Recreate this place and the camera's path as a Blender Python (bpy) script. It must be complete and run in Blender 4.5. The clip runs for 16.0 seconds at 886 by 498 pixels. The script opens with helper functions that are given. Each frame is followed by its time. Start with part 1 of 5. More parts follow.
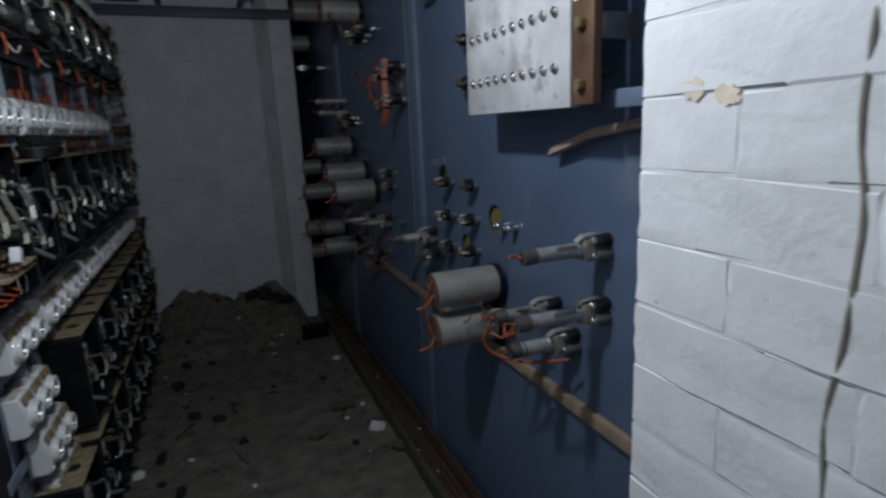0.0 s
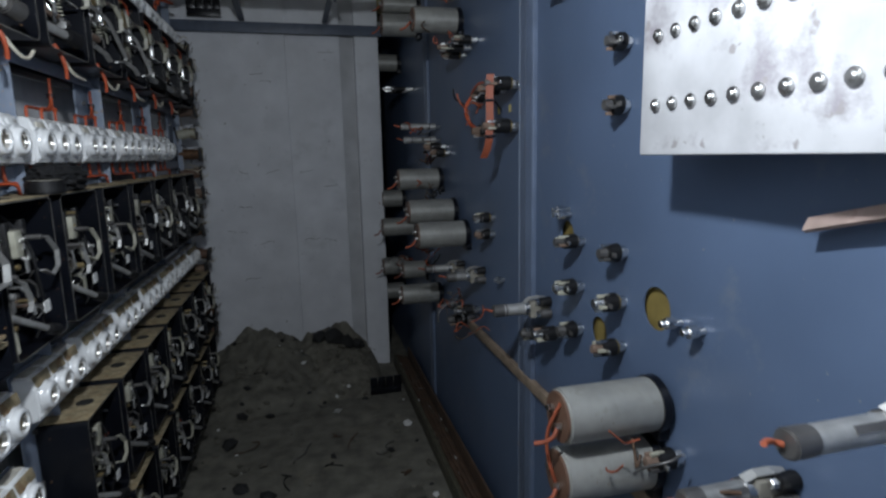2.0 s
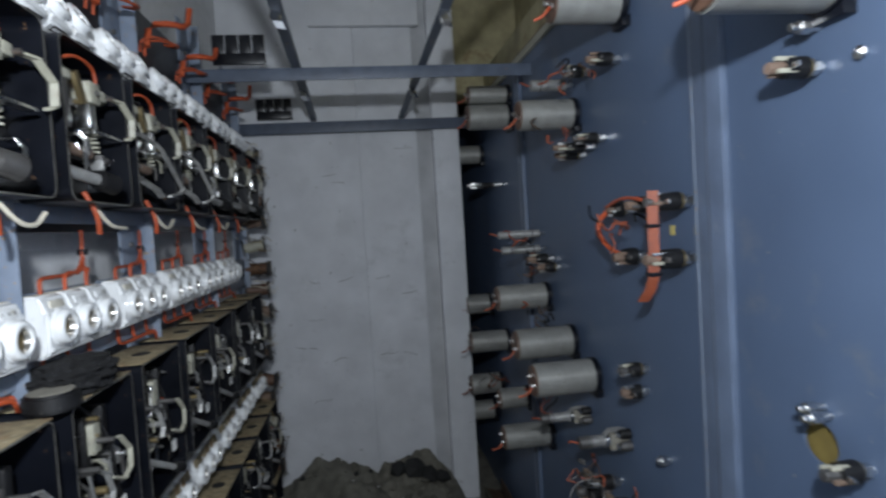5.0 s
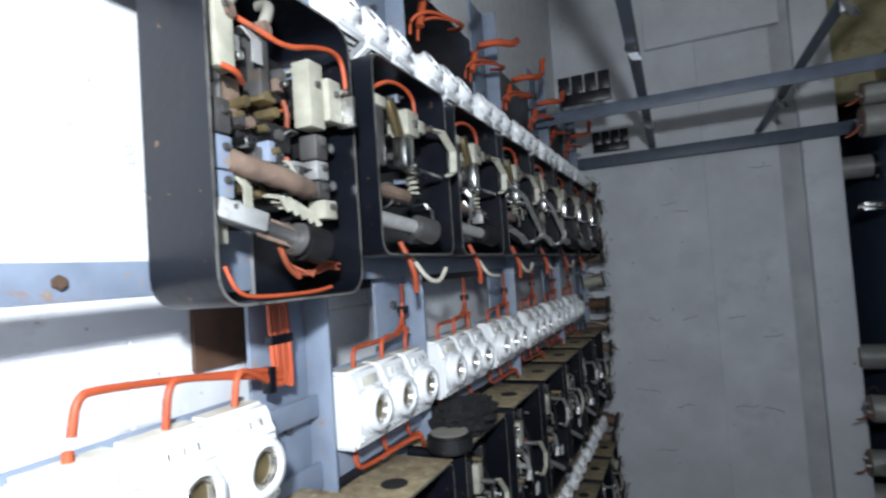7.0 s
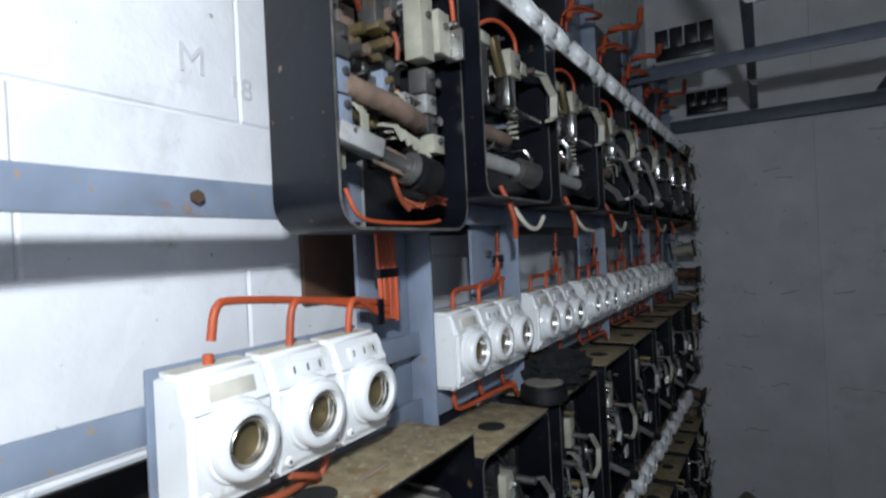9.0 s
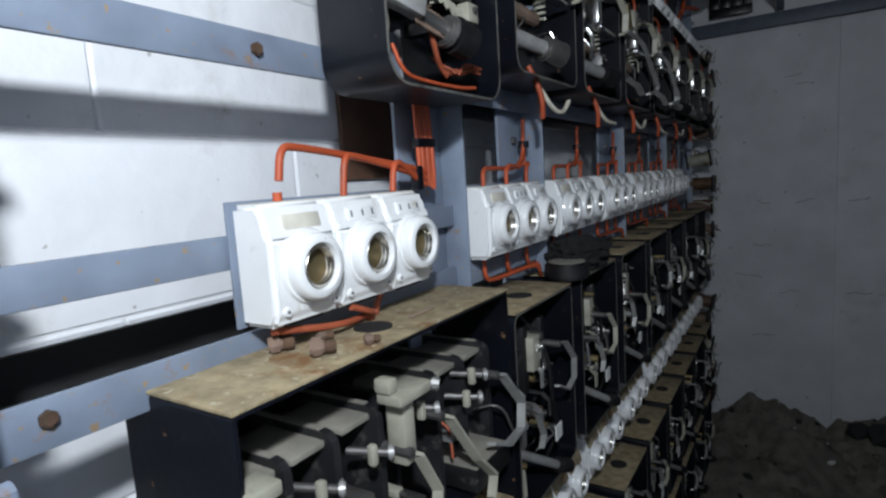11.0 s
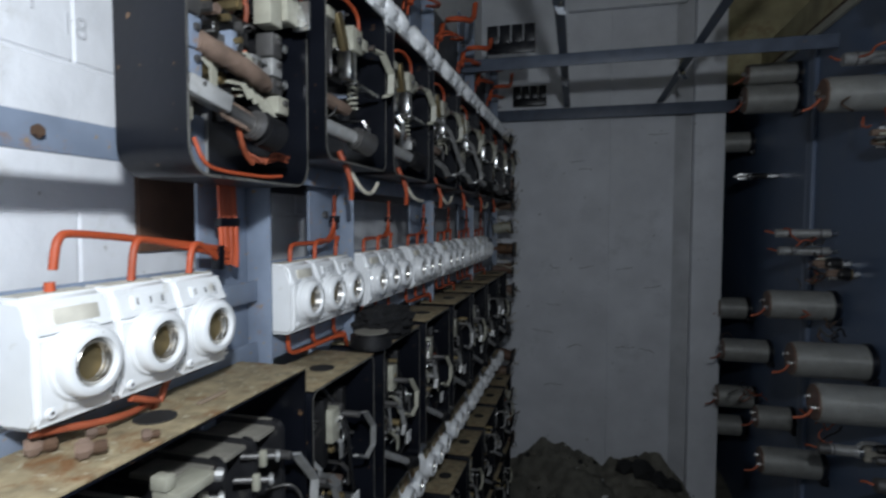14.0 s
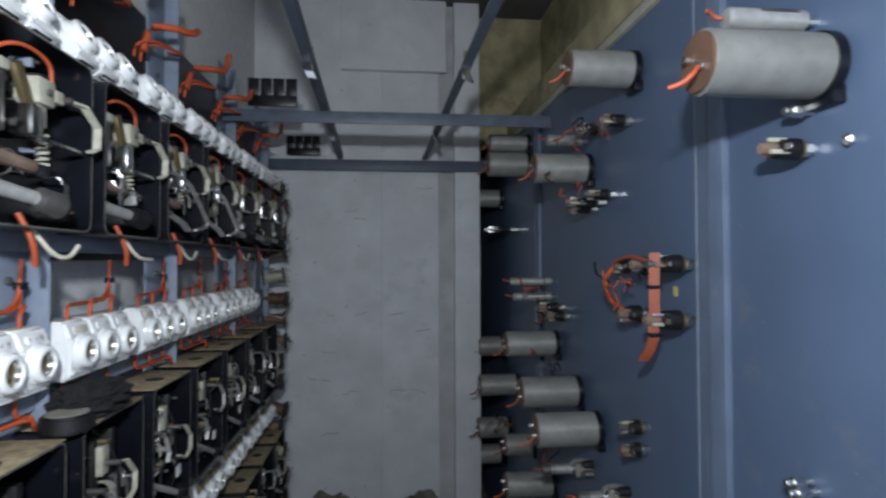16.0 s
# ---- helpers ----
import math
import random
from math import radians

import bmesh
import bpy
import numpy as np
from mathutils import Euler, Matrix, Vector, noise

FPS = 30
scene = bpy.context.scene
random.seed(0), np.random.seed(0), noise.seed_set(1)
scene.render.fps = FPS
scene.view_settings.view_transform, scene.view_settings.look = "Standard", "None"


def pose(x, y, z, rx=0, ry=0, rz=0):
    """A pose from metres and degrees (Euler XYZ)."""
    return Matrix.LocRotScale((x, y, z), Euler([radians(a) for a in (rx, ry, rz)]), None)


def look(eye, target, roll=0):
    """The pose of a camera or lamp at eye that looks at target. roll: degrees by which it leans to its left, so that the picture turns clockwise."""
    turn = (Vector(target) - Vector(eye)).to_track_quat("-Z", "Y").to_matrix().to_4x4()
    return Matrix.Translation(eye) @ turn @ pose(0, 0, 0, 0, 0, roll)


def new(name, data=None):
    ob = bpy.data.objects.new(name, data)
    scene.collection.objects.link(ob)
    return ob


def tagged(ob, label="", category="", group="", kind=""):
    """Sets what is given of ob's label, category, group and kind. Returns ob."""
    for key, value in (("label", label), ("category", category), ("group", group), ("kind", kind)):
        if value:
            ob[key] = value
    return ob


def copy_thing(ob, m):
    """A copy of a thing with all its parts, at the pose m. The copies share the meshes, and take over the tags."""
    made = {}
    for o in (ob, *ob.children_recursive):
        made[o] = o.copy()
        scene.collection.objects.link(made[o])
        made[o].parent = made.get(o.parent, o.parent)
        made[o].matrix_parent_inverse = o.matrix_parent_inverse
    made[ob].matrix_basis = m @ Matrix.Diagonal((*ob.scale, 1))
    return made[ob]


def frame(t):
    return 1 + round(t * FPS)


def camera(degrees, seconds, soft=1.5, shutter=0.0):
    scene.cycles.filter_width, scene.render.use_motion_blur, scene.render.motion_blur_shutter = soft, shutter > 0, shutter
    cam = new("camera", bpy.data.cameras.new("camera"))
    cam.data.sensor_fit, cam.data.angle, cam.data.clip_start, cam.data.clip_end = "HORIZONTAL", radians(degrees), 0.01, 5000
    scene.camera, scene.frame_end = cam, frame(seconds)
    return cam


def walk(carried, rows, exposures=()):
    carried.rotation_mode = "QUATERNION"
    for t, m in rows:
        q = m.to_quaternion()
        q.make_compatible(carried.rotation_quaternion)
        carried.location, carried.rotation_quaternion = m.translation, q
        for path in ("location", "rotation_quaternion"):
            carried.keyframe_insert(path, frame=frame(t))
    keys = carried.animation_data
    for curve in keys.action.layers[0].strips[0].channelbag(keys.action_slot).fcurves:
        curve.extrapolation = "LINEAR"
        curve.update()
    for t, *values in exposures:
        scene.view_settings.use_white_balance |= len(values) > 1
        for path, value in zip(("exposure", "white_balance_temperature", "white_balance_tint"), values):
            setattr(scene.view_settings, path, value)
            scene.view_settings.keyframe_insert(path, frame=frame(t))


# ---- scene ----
cam = camera(77.6, 16.0, soft=2.4, shutter=0.5)
PATH = [
    (0, (0.446, 0.88, 1.212), (1.174, 2.692, 0.777), -2.6),
    (0.5, (0.509, 0.944, 1.209), (1.011, 2.83, 0.773), -2.5),
    (1, (0.532, 1.044, 1.218), (0.98, 2.95, 0.815), -2.2),
    (1.5, (0.541, 1.242, 1.22), (0.997, 3.159, 0.88), -1.0),
    (2, (0.526, 1.339, 1.239), (1.003, 3.252, 0.9), -1.2),
    (2.5, (0.542, 1.442, 1.297), (1.126, 3.326, 0.966), -1.2),
    (3, (0.619, 1.501, 1.355), (1.241, 3.383, 1.086), -1.3),
    (5.5, (0.445, 1.816, 1.413), (0.441, 3.816, 1.362), -3.7),
    (6, (0.435, 1.83, 1.433), (0.076, 3.797, 1.424), -3.7),
    (6.5, (0.406, 1.835, 1.439), (-0.215, 3.736, 1.491), -4.2),
    (7, (0.378, 1.835, 1.448), (-0.431, 3.662, 1.528), -4.0),
    (7.5, (0.358, 1.83, 1.449), (-0.585, 3.589, 1.574), -3.9),
    (8, (0.342, 1.827, 1.444), (-0.662, 3.554, 1.545), -3.2),
    (8.5, (0.338, 1.823, 1.435), (-0.689, 3.538, 1.513), -3.1),
    (9, (0.337, 1.826, 1.41), (-0.706, 3.533, 1.413), -2.8),
    (9.5, (0.338, 1.823, 1.387), (-0.721, 3.518, 1.321), -2.5),
    (10, (0.336, 1.81, 1.364), (-0.739, 3.491, 1.224), -3.0),
    (12.5, (0.328, 1.737, 1.339), (-0.699, 3.425, 1.027), -2.5),
    (13, (0.343, 1.744, 1.36), (-0.519, 3.533, 1.125), -1.4),
    (13.5, (0.363, 1.751, 1.373), (-0.295, 3.628, 1.169), 0.3),
    (14, (0.376, 1.749, 1.39), (-0.132, 3.681, 1.288), 0.1),
    (14.5, (0.406, 1.747, 1.404), (0.06, 3.716, 1.334), -0.1),
    (15, (0.441, 1.739, 1.416), (0.255, 3.73, 1.387), -0.3),
    (15.5, (0.473, 1.736, 1.43), (0.475, 3.735, 1.472), 0.1),
    (16, (0.499, 1.731, 1.427), (0.701, 3.721, 1.471), -0.2),
]
walk(cam, [(t, look(eye, target, roll)) for t, eye, target, roll in PATH],
     [(0, -1.75), (0.5, -1.75), (1, -1.55), (1.5, -1.0), (2, -0.65), (3, -0.4), (5.5, 0.1), (7, 0.05), (8, -0.55), (9, -0.95), (10, -1.0), (12.5, -1.25), (13.5, -1.25), (14.5, -0.6), (16, -0.05)])

# ---------------------------------------------------------------- light
world = bpy.data.worlds.new("world")
scene.world = world
world.use_nodes = True
world.node_tree.nodes["Background"].inputs["Color"].default_value = (0.55, 0.65, 0.8, 1)
world.node_tree.nodes["Background"].inputs["Strength"].default_value = 0.0015

torch_data = bpy.data.lights.new("torch", "POINT")
torch_data.shadow_soft_size, torch_data.energy = 0.026, 63.5
torch_data.color = (0.85, 0.92, 1.0)
torch = new("torch", torch_data)
torch.matrix_world = pose(0.46, 1.645, 1.66)

# ---------------------------------------------------------------- materials


def mat(name, color, rough=0.6, metal=0.0, vary=0.25, scale=12.0, spot=None, spot_amount=0.5, spot_scale=5.0, bump=0.15, bump_scale=90.0, obj_vary=0.0, coat=0.0, chip=None, chip_scale=140.0, chip_amount=0.3, placed=False, spec=0.5):
    """A painted, metal, mineral or plastic surface: base colour broken by grain, with stains of a second colour and fine relief."""
    m = bpy.data.materials.new(name)
    m.use_nodes = True
    nt = m.node_tree
    n, l = nt.nodes, nt.links
    b = n["Principled BSDF"]
    co = n.new("ShaderNodeNewGeometry").outputs["Position"] if placed else n.new("ShaderNodeTexCoord").outputs["Object"]
    b.inputs["Specular IOR Level"].default_value = spec
    g = n.new("ShaderNodeTexNoise")
    g.inputs["Scale"].default_value, g.inputs["Detail"].default_value = scale, 6
    l.new(co, g.inputs["Vector"])
    r = n.new("ShaderNodeValToRGB")
    r.color_ramp.elements[0].position, r.color_ramp.elements[1].position = 0.3, 0.75
    r.color_ramp.elements[0].color = (*[c * (1 - vary) for c in color], 1)
    r.color_ramp.elements[1].color = (*[min(1, c * (1 + vary)) for c in color], 1)
    l.new(g.outputs["Fac"], r.inputs["Fac"])
    out = r.outputs["Color"]
    if spot:
        s = n.new("ShaderNodeTexNoise")
        s.inputs["Scale"].default_value, s.inputs["Detail"].default_value, s.inputs["Roughness"].default_value = spot_scale, 9, 0.7
        l.new(co, s.inputs["Vector"])
        sr = n.new("ShaderNodeValToRGB")
        e = 0.72 - 0.36 * spot_amount
        sr.color_ramp.elements[0].position, sr.color_ramp.elements[1].position = e, e + 0.13
        l.new(s.outputs["Fac"], sr.inputs["Fac"])
        mx = n.new("ShaderNodeMixRGB")
        l.new(sr.outputs["Color"], mx.inputs["Fac"])
        l.new(out, mx.inputs["Color1"])
        mx.inputs["Color2"].default_value = (*spot, 1)
        out = mx.outputs["Color"]
    if chip:
        c = n.new("ShaderNodeTexNoise")
        c.inputs["Scale"].default_value, c.inputs["Detail"].default_value = chip_scale, 3
        l.new(co, c.inputs["Vector"])
        cr = n.new("ShaderNodeValToRGB")
        e = 0.80 - 0.35 * chip_amount
        cr.color_ramp.elements[0].position, cr.color_ramp.elements[1].position = e, e + 0.04
        l.new(c.outputs["Fac"], cr.inputs["Fac"])
        cx = n.new("ShaderNodeMixRGB")
        l.new(cr.outputs["Color"], cx.inputs["Fac"])
        l.new(out, cx.inputs["Color1"])
        cx.inputs["Color2"].default_value = (*chip, 1)
        out = cx.outputs["Color"]
    if obj_vary:
        oi = n.new("ShaderNodeObjectInfo")
        mr = n.new("ShaderNodeMapRange")
        mr.inputs["To Min"].default_value, mr.inputs["To Max"].default_value = 1 - obj_vary, 1 + obj_vary
        l.new(oi.outputs["Random"], mr.inputs["Value"])
        hs = n.new("ShaderNodeHueSaturation")
        l.new(mr.outputs["Result"], hs.inputs["Value"])
        l.new(out, hs.inputs["Color"])
        out = hs.outputs["Color"]
    l.new(out, b.inputs["Base Color"])
    rr = n.new("ShaderNodeMapRange")
    rr.inputs["To Min"].default_value, rr.inputs["To Max"].default_value = max(0.05, rough - 0.15), min(1, rough + 0.15)
    l.new(g.outputs["Fac"], rr.inputs["Value"])
    l.new(rr.outputs["Result"], b.inputs["Roughness"])
    b.inputs["Metallic"].default_value = metal
    b.inputs["Coat Weight"].default_value = coat
    h = n.new("ShaderNodeTexNoise")
    h.inputs["Scale"].default_value, h.inputs["Detail"].default_value = bump_scale, 4
    l.new(co, h.inputs["Vector"])
    bp = n.new("ShaderNodeBump")
    bp.inputs["Strength"].default_value, bp.inputs["Distance"].default_value = bump, 0.003
    l.new(h.outputs["Fac"], bp.inputs["Height"])
    l.new(bp.outputs["Normal"], b.inputs["Normal"])
    return m


WHITEWASH = mat("white_painted_brick", (0.80, 0.81, 0.83), 0.6, vary=0.06, scale=16, spot=(0.68, 0.68, 0.67), spot_amount=0.34, spot_scale=11, bump=1.0, bump_scale=24, chip=(0.45, 0.44, 0.42), chip_scale=70, chip_amount=0.22, placed=True)
MORTAR = mat("painted_mortar", (0.76, 0.77, 0.785), 0.8, vary=0.08, scale=25, bump=0.5, placed=True)
PLASTER = mat("grey_plaster", (0.70, 0.715, 0.745), 0.88, vary=0.10, scale=7, spot=(0.60, 0.615, 0.635), spot_amount=0.40, spot_scale=5, bump=0.6, bump_scale=26, chip=(0.34, 0.34, 0.34), chip_scale=45, chip_amount=0.24, placed=True)
# Darker plaster copy; the shade of the recess is put into its colour.
PLASTER_SHADE = mat("recess_shade_plaster", (0.50, 0.51, 0.525), 0.88, vary=0.16, scale=8, spot=(0.42, 0.425, 0.43), spot_amount=0.4, spot_scale=6, bump=0.6, bump_scale=26)
OCHRE = mat("ochre_wall", (0.36, 0.32, 0.185), 0.75, vary=0.35, scale=9, spot=(0.21, 0.145, 0.07), spot_amount=0.45, spot_scale=6, bump=0.4)
OLIVE = mat("olive_backing", (0.17, 0.125, 0.032), 0.8, vary=0.25, scale=30, spot=(0.10, 0.07, 0.025), spot_amount=0.35, spot_scale=20)
# Kept very dark so ceiling and south wall bounce little light.
CEILING = mat("low_bounce_concrete", (0.09, 0.09, 0.088), 0.9, vary=0.2, scale=5, bump=0.4, bump_scale=30)
DIRT = mat("floor_dirt", (0.155, 0.148, 0.122), 0.95, vary=0.4, scale=14, spot=(0.20, 0.185, 0.14), spot_amount=0.45, spot_scale=6, bump=0.9, bump_scale=55)
RUBBLE = mat("rubble", (0.17, 0.16, 0.13), 0.95, vary=0.4, scale=18, spot=(0.05, 0.045, 0.035), spot_amount=0.4, spot_scale=9, bump=0.8, bump_scale=60, obj_vary=0.35)
# One black for debris and marks, and for the painted dark of gaps.
BLACK_AND_GAP_DARK = mat("black_debris_and_gap_dark", (0.02, 0.02, 0.02), 0.8, vary=0.4, scale=20)
BLUE = mat("blue_panel_paint", (0.082, 0.118, 0.190), 0.42, vary=0.10, scale=4, spot=(0.125, 0.150, 0.195), spot_amount=0.36, spot_scale=6, bump=0.10, bump_scale=40, chip=(0.20, 0.20, 0.20), chip_scale=75, chip_amount=0.20)
BLUE_EDGE = mat("worn_blue_edge", (0.115, 0.150, 0.220), 0.45, vary=0.15, scale=18, spot=(0.20, 0.22, 0.26), spot_amount=0.32, spot_scale=14, bump=0.15)
STEEL_BLUE = mat("blue_grey_frame_paint", (0.20, 0.24, 0.31), 0.5, vary=0.14, scale=25, spot=(0.26, 0.14, 0.07), spot_amount=0.37, spot_scale=30, bump=0.15, chip=(0.30, 0.22, 0.14), chip_scale=120, chip_amount=0.42)
FRAME_DARK = mat("dark_frame_paint", (0.085, 0.105, 0.145), 0.5, vary=0.2, scale=25, spot=(0.2, 0.13, 0.08), spot_amount=0.24, spot_scale=35)
BLACK = mat("black_enamel", (0.0045, 0.0055, 0.009), 0.34, vary=0.5, scale=9, spot=(0.022, 0.023, 0.026), spot_amount=0.36, spot_scale=13, bump=0.12, chip=(0.13, 0.075, 0.04), chip_scale=90, chip_amount=0.30, spec=0.35)
BAKELITE = mat("black_bakelite", (0.010, 0.010, 0.011), 0.5, vary=0.3, scale=40, spot=(0.085, 0.08, 0.07), spot_amount=0.34, spot_scale=55, spec=0.3)
CHUTE = mat("dusty_bakelite", (0.018, 0.018, 0.020), 0.45, vary=0.4, scale=30, spot=(0.10, 0.095, 0.085), spot_amount=0.42, spot_scale=28, bump=0.2, spec=0.5)
DUSTY = mat("dusty_rusty_sheet", (0.31, 0.25, 0.15), 0.92, vary=0.35, scale=60, spot=(0.20, 0.10, 0.04), spot_amount=0.54, spot_scale=20, bump=0.7, bump_scale=160, chip=(0.42, 0.37, 0.26), chip_scale=90, chip_amount=0.5)
DUST_GREY = mat("grey_dust", (0.23, 0.215, 0.18), 0.95, vary=0.25, scale=25, bump=0.5)
PORCELAIN = mat("white_porcelain", (0.82, 0.83, 0.83), 0.22, vary=0.03, scale=30, spot=(0.60, 0.57, 0.49), spot_amount=0.34, spot_scale=34, bump=0.04, coat=0.3, chip=(0.35, 0.32, 0.27), chip_scale=220, chip_amount=0.22)
GRIME = mat("dusty_porcelain", (0.58, 0.55, 0.47), 0.6, vary=0.2, scale=40, spot=(0.74, 0.73, 0.69), spot_amount=0.45, spot_scale=25)
THREAD = mat("nickel_thread", (0.56, 0.54, 0.50), 0.3, 1.0, vary=0.2, scale=30)
BRASS = mat("dull_brass", (0.32, 0.25, 0.13), 0.45, 0.8, vary=0.25, scale=25, spot=(0.12, 0.09, 0.05), spot_amount=0.35, spot_scale=30)
NICKEL = mat("nickel_plate", (0.74, 0.74, 0.73), 0.28, 1.0, vary=0.12, scale=20, spot=(0.32, 0.28, 0.22), spot_amount=0.25, spot_scale=22)
ALU = mat("dull_aluminium", (0.38, 0.38, 0.37), 0.42, 0.5, vary=0.2, scale=50, spot=(0.27, 0.25, 0.21), spot_amount=0.40, spot_scale=60, obj_vary=0.2)
CREAM = mat("cream_moulding", (0.36, 0.35, 0.28), 0.5, vary=0.18, scale=50, spot=(0.28, 0.25, 0.19), spot_amount=0.40, spot_scale=45)
RUST = mat("rusty_steel", (0.085, 0.048, 0.028), 0.85, vary=0.4, scale=20, spot=(0.06, 0.045, 0.035), spot_amount=0.5, spot_scale=14, bump=0.5)
DARK_STEEL = mat("dark_steel", (0.16, 0.155, 0.15), 0.45, 0.7, vary=0.3, scale=25, spot=(0.2, 0.12, 0.07), spot_amount=0.3, spot_scale=18)
BURNT = mat("burnt_ceramic", (0.17, 0.115, 0.085), 0.85, vary=0.4, scale=30, spot=(0.32, 0.26, 0.21), spot_amount=0.4, spot_scale=22, bump=0.6)
ORANGE = mat("orange_insulation", (0.42, 0.075, 0.026), 0.5, vary=0.15, scale=25, spot=(0.22, 0.07, 0.04), spot_amount=0.4, spot_scale=26, obj_vary=0.2)
ORANGE_DULL = mat("dirty_orange_insulation", (0.30, 0.072, 0.032), 0.6, vary=0.25, scale=50, spot=(0.12, 0.05, 0.03), spot_amount=0.4, spot_scale=50, obj_vary=0.25)
WORN_EDGE = mat("worn_enamel_edge", (0.16, 0.155, 0.14), 0.5, 0.4, vary=0.5, scale=45, spot=(0.03, 0.03, 0.03), spot_amount=0.5, spot_scale=30)
CREAM_WIRE = mat("cream_insulation", (0.60, 0.56, 0.46), 0.55, vary=0.12, scale=20)
GREY_CAN = mat("grey_capacitor_paint", (0.30, 0.30, 0.28), 0.42, 0.35, vary=0.14, scale=30, spot=(0.24, 0.235, 0.205), spot_amount=0.42, spot_scale=35, bump=0.06, obj_vary=0.14, chip=(0.14, 0.10, 0.07), chip_scale=120, chip_amount=0.24)
PAXOLIN = mat("brown_paxolin", (0.12, 0.065, 0.042), 0.5, vary=0.25, scale=30)
MARBLE = mat("grey_marble_board", (0.49, 0.49, 0.50), 0.5, vary=0.22, scale=11, spot=(0.30, 0.28, 0.30), spot_amount=0.50, spot_scale=9, bump=0.08, chip=(0.30, 0.28, 0.28), chip_scale=38, chip_amount=0.42)
COPPER_RUST = mat("oxidised_copper", (0.13, 0.07, 0.04), 0.6, 0.4, vary=0.35, scale=18, spot=(0.24, 0.15, 0.085), spot_amount=0.4, spot_scale=16)
PINK_BAR = mat("chipped_primer", (0.30, 0.22, 0.19), 0.8, vary=0.25, scale=25, spot=(0.16, 0.10, 0.08), spot_amount=0.4, spot_scale=20)
WOOD = mat("weathered_wood", (0.28, 0.21, 0.15), 0.85, vary=0.3, scale=25, spot=(0.18, 0.11, 0.08), spot_amount=0.4, spot_scale=15, bump=0.4)
FOAM = mat("black_foam", (0.008, 0.008, 0.009), 1.0, vary=0.4, scale=60, bump=1.0, bump_scale=120)
PENCIL = mat("pencil_mark", (0.71, 0.72, 0.74), 0.8)
MOSS = mat("mossy_board", (0.075, 0.07, 0.045), 0.95, vary=0.4, scale=40, spot=(0.13, 0.10, 0.06), spot_amount=0.4, spot_scale=25, bump=0.8)
STAIN = mat("orange_stain", (0.78, 0.67, 0.54), 0.8, vary=0.15, scale=40)
YELLOW_TAG = mat("yellow_paper", (0.55, 0.45, 0.15), 0.8)
PALE = mat("pale_paper", (0.70, 0.70, 0.68), 0.8, vary=0.1)

# ---------------------------------------------------------------- mesh helpers


def box(bm, x0, x1, y0, y1, z0, z1, bevel=0.0, m=None):
    made = bmesh.ops.create_cube(bm, size=1)["verts"]
    bmesh.ops.scale(bm, vec=(x1 - x0, y1 - y0, z1 - z0), verts=made)
    bmesh.ops.translate(bm, vec=((x0 + x1) / 2, (y0 + y1) / 2, (z0 + z1) / 2), verts=made)
    if bevel:
        edges = list({e for v in made for e in v.link_edges})
        made = bmesh.ops.bevel(bm, geom=edges, offset=bevel, segments=2, affect="EDGES", profile=0.5)["verts"]
    if m is not None:
        bmesh.ops.transform(bm, matrix=m, verts=[v for v in made if v.is_valid])
    return made


def rod(bm, p0, p1, r, seg=14, r2=None, bevel=0.0):
    p0, p1 = Vector(p0), Vector(p1)
    d = p1 - p0
    turn = d.to_track_quat("Z", "Y").to_matrix().to_4x4()
    m = Matrix.Translation((p0 + p1) / 2) @ turn
    made = bmesh.ops.create_cone(bm, cap_ends=True, segments=seg, radius1=r, radius2=r if r2 is None else r2, depth=d.length, matrix=m)["verts"]
    if bevel:
        rims = [e for e in {e for v in made for e in v.link_edges} if any(len(f.verts) > 4 for f in e.link_faces)]
        bmesh.ops.bevel(bm, geom=rims, offset=bevel, segments=2, affect="EDGES")
    return made


def ring(bm, centre, axis, r_out, r_in, depth, seg=24):
    """A tube with thick walls, from centre along axis."""
    a = Vector(axis).normalized()
    m = Matrix.Translation(centre) @ a.to_track_quat("Z", "Y").to_matrix().to_4x4()
    loops = []
    for r, z in ((r_in, 0), (r_out, 0), (r_out, depth - 0.003), (r_out - 0.003, depth), (r_in + 0.001, depth), (r_in, depth - 0.002)):
        loops.append([bm.verts.new(m @ Vector((r * math.cos(2 * math.pi * k / seg), r * math.sin(2 * math.pi * k / seg), z))) for k in range(seg)])
    for a_, b_ in zip(loops, loops[1:] + loops[:1]):
        for k in range(seg):
            bm.faces.new((a_[k], a_[(k + 1) % seg], b_[(k + 1) % seg], b_[k]))


def wire(bm, points, r=0.003, seg=7, smooth=3):
    """A round cord through the points, its bends softened."""
    soft_layer = bm.faces.layers.int.get("soft") or bm.faces.layers.int.new("soft")
    pts = [Vector(p) for p in points]
    for _ in range(smooth):
        if len(pts) < 3:
            break
        soft_pts = [pts[0]]
        for a, b in zip(pts, pts[1:]):
            soft_pts += [a.lerp(b, 0.25), a.lerp(b, 0.75)]
        pts = soft_pts + [pts[-1]]
    loops, up = [], Vector((0.31, 0.17, 0.93))
    for k, p in enumerate(pts):
        d = (pts[min(k + 1, len(pts) - 1)] - pts[max(k - 1, 0)]).normalized()
        u = d.cross(up)
        if u.length < 0.1:
            u = d.cross(Vector((1, 0, 0)))
        u.normalize()
        v = d.cross(u)
        loops.append([bm.verts.new(p + r * (math.cos(2 * math.pi * j / seg) * u + math.sin(2 * math.pi * j / seg) * v)) for j in range(seg)])
    for a, b in zip(loops, loops[1:]):
        for j in range(seg):
            bm.faces.new((a[j], a[(j + 1) % seg], b[(j + 1) % seg], b[j]))[soft_layer] = 1
    bm.faces.new(loops[0][::-1]), bm.faces.new(loops[-1])


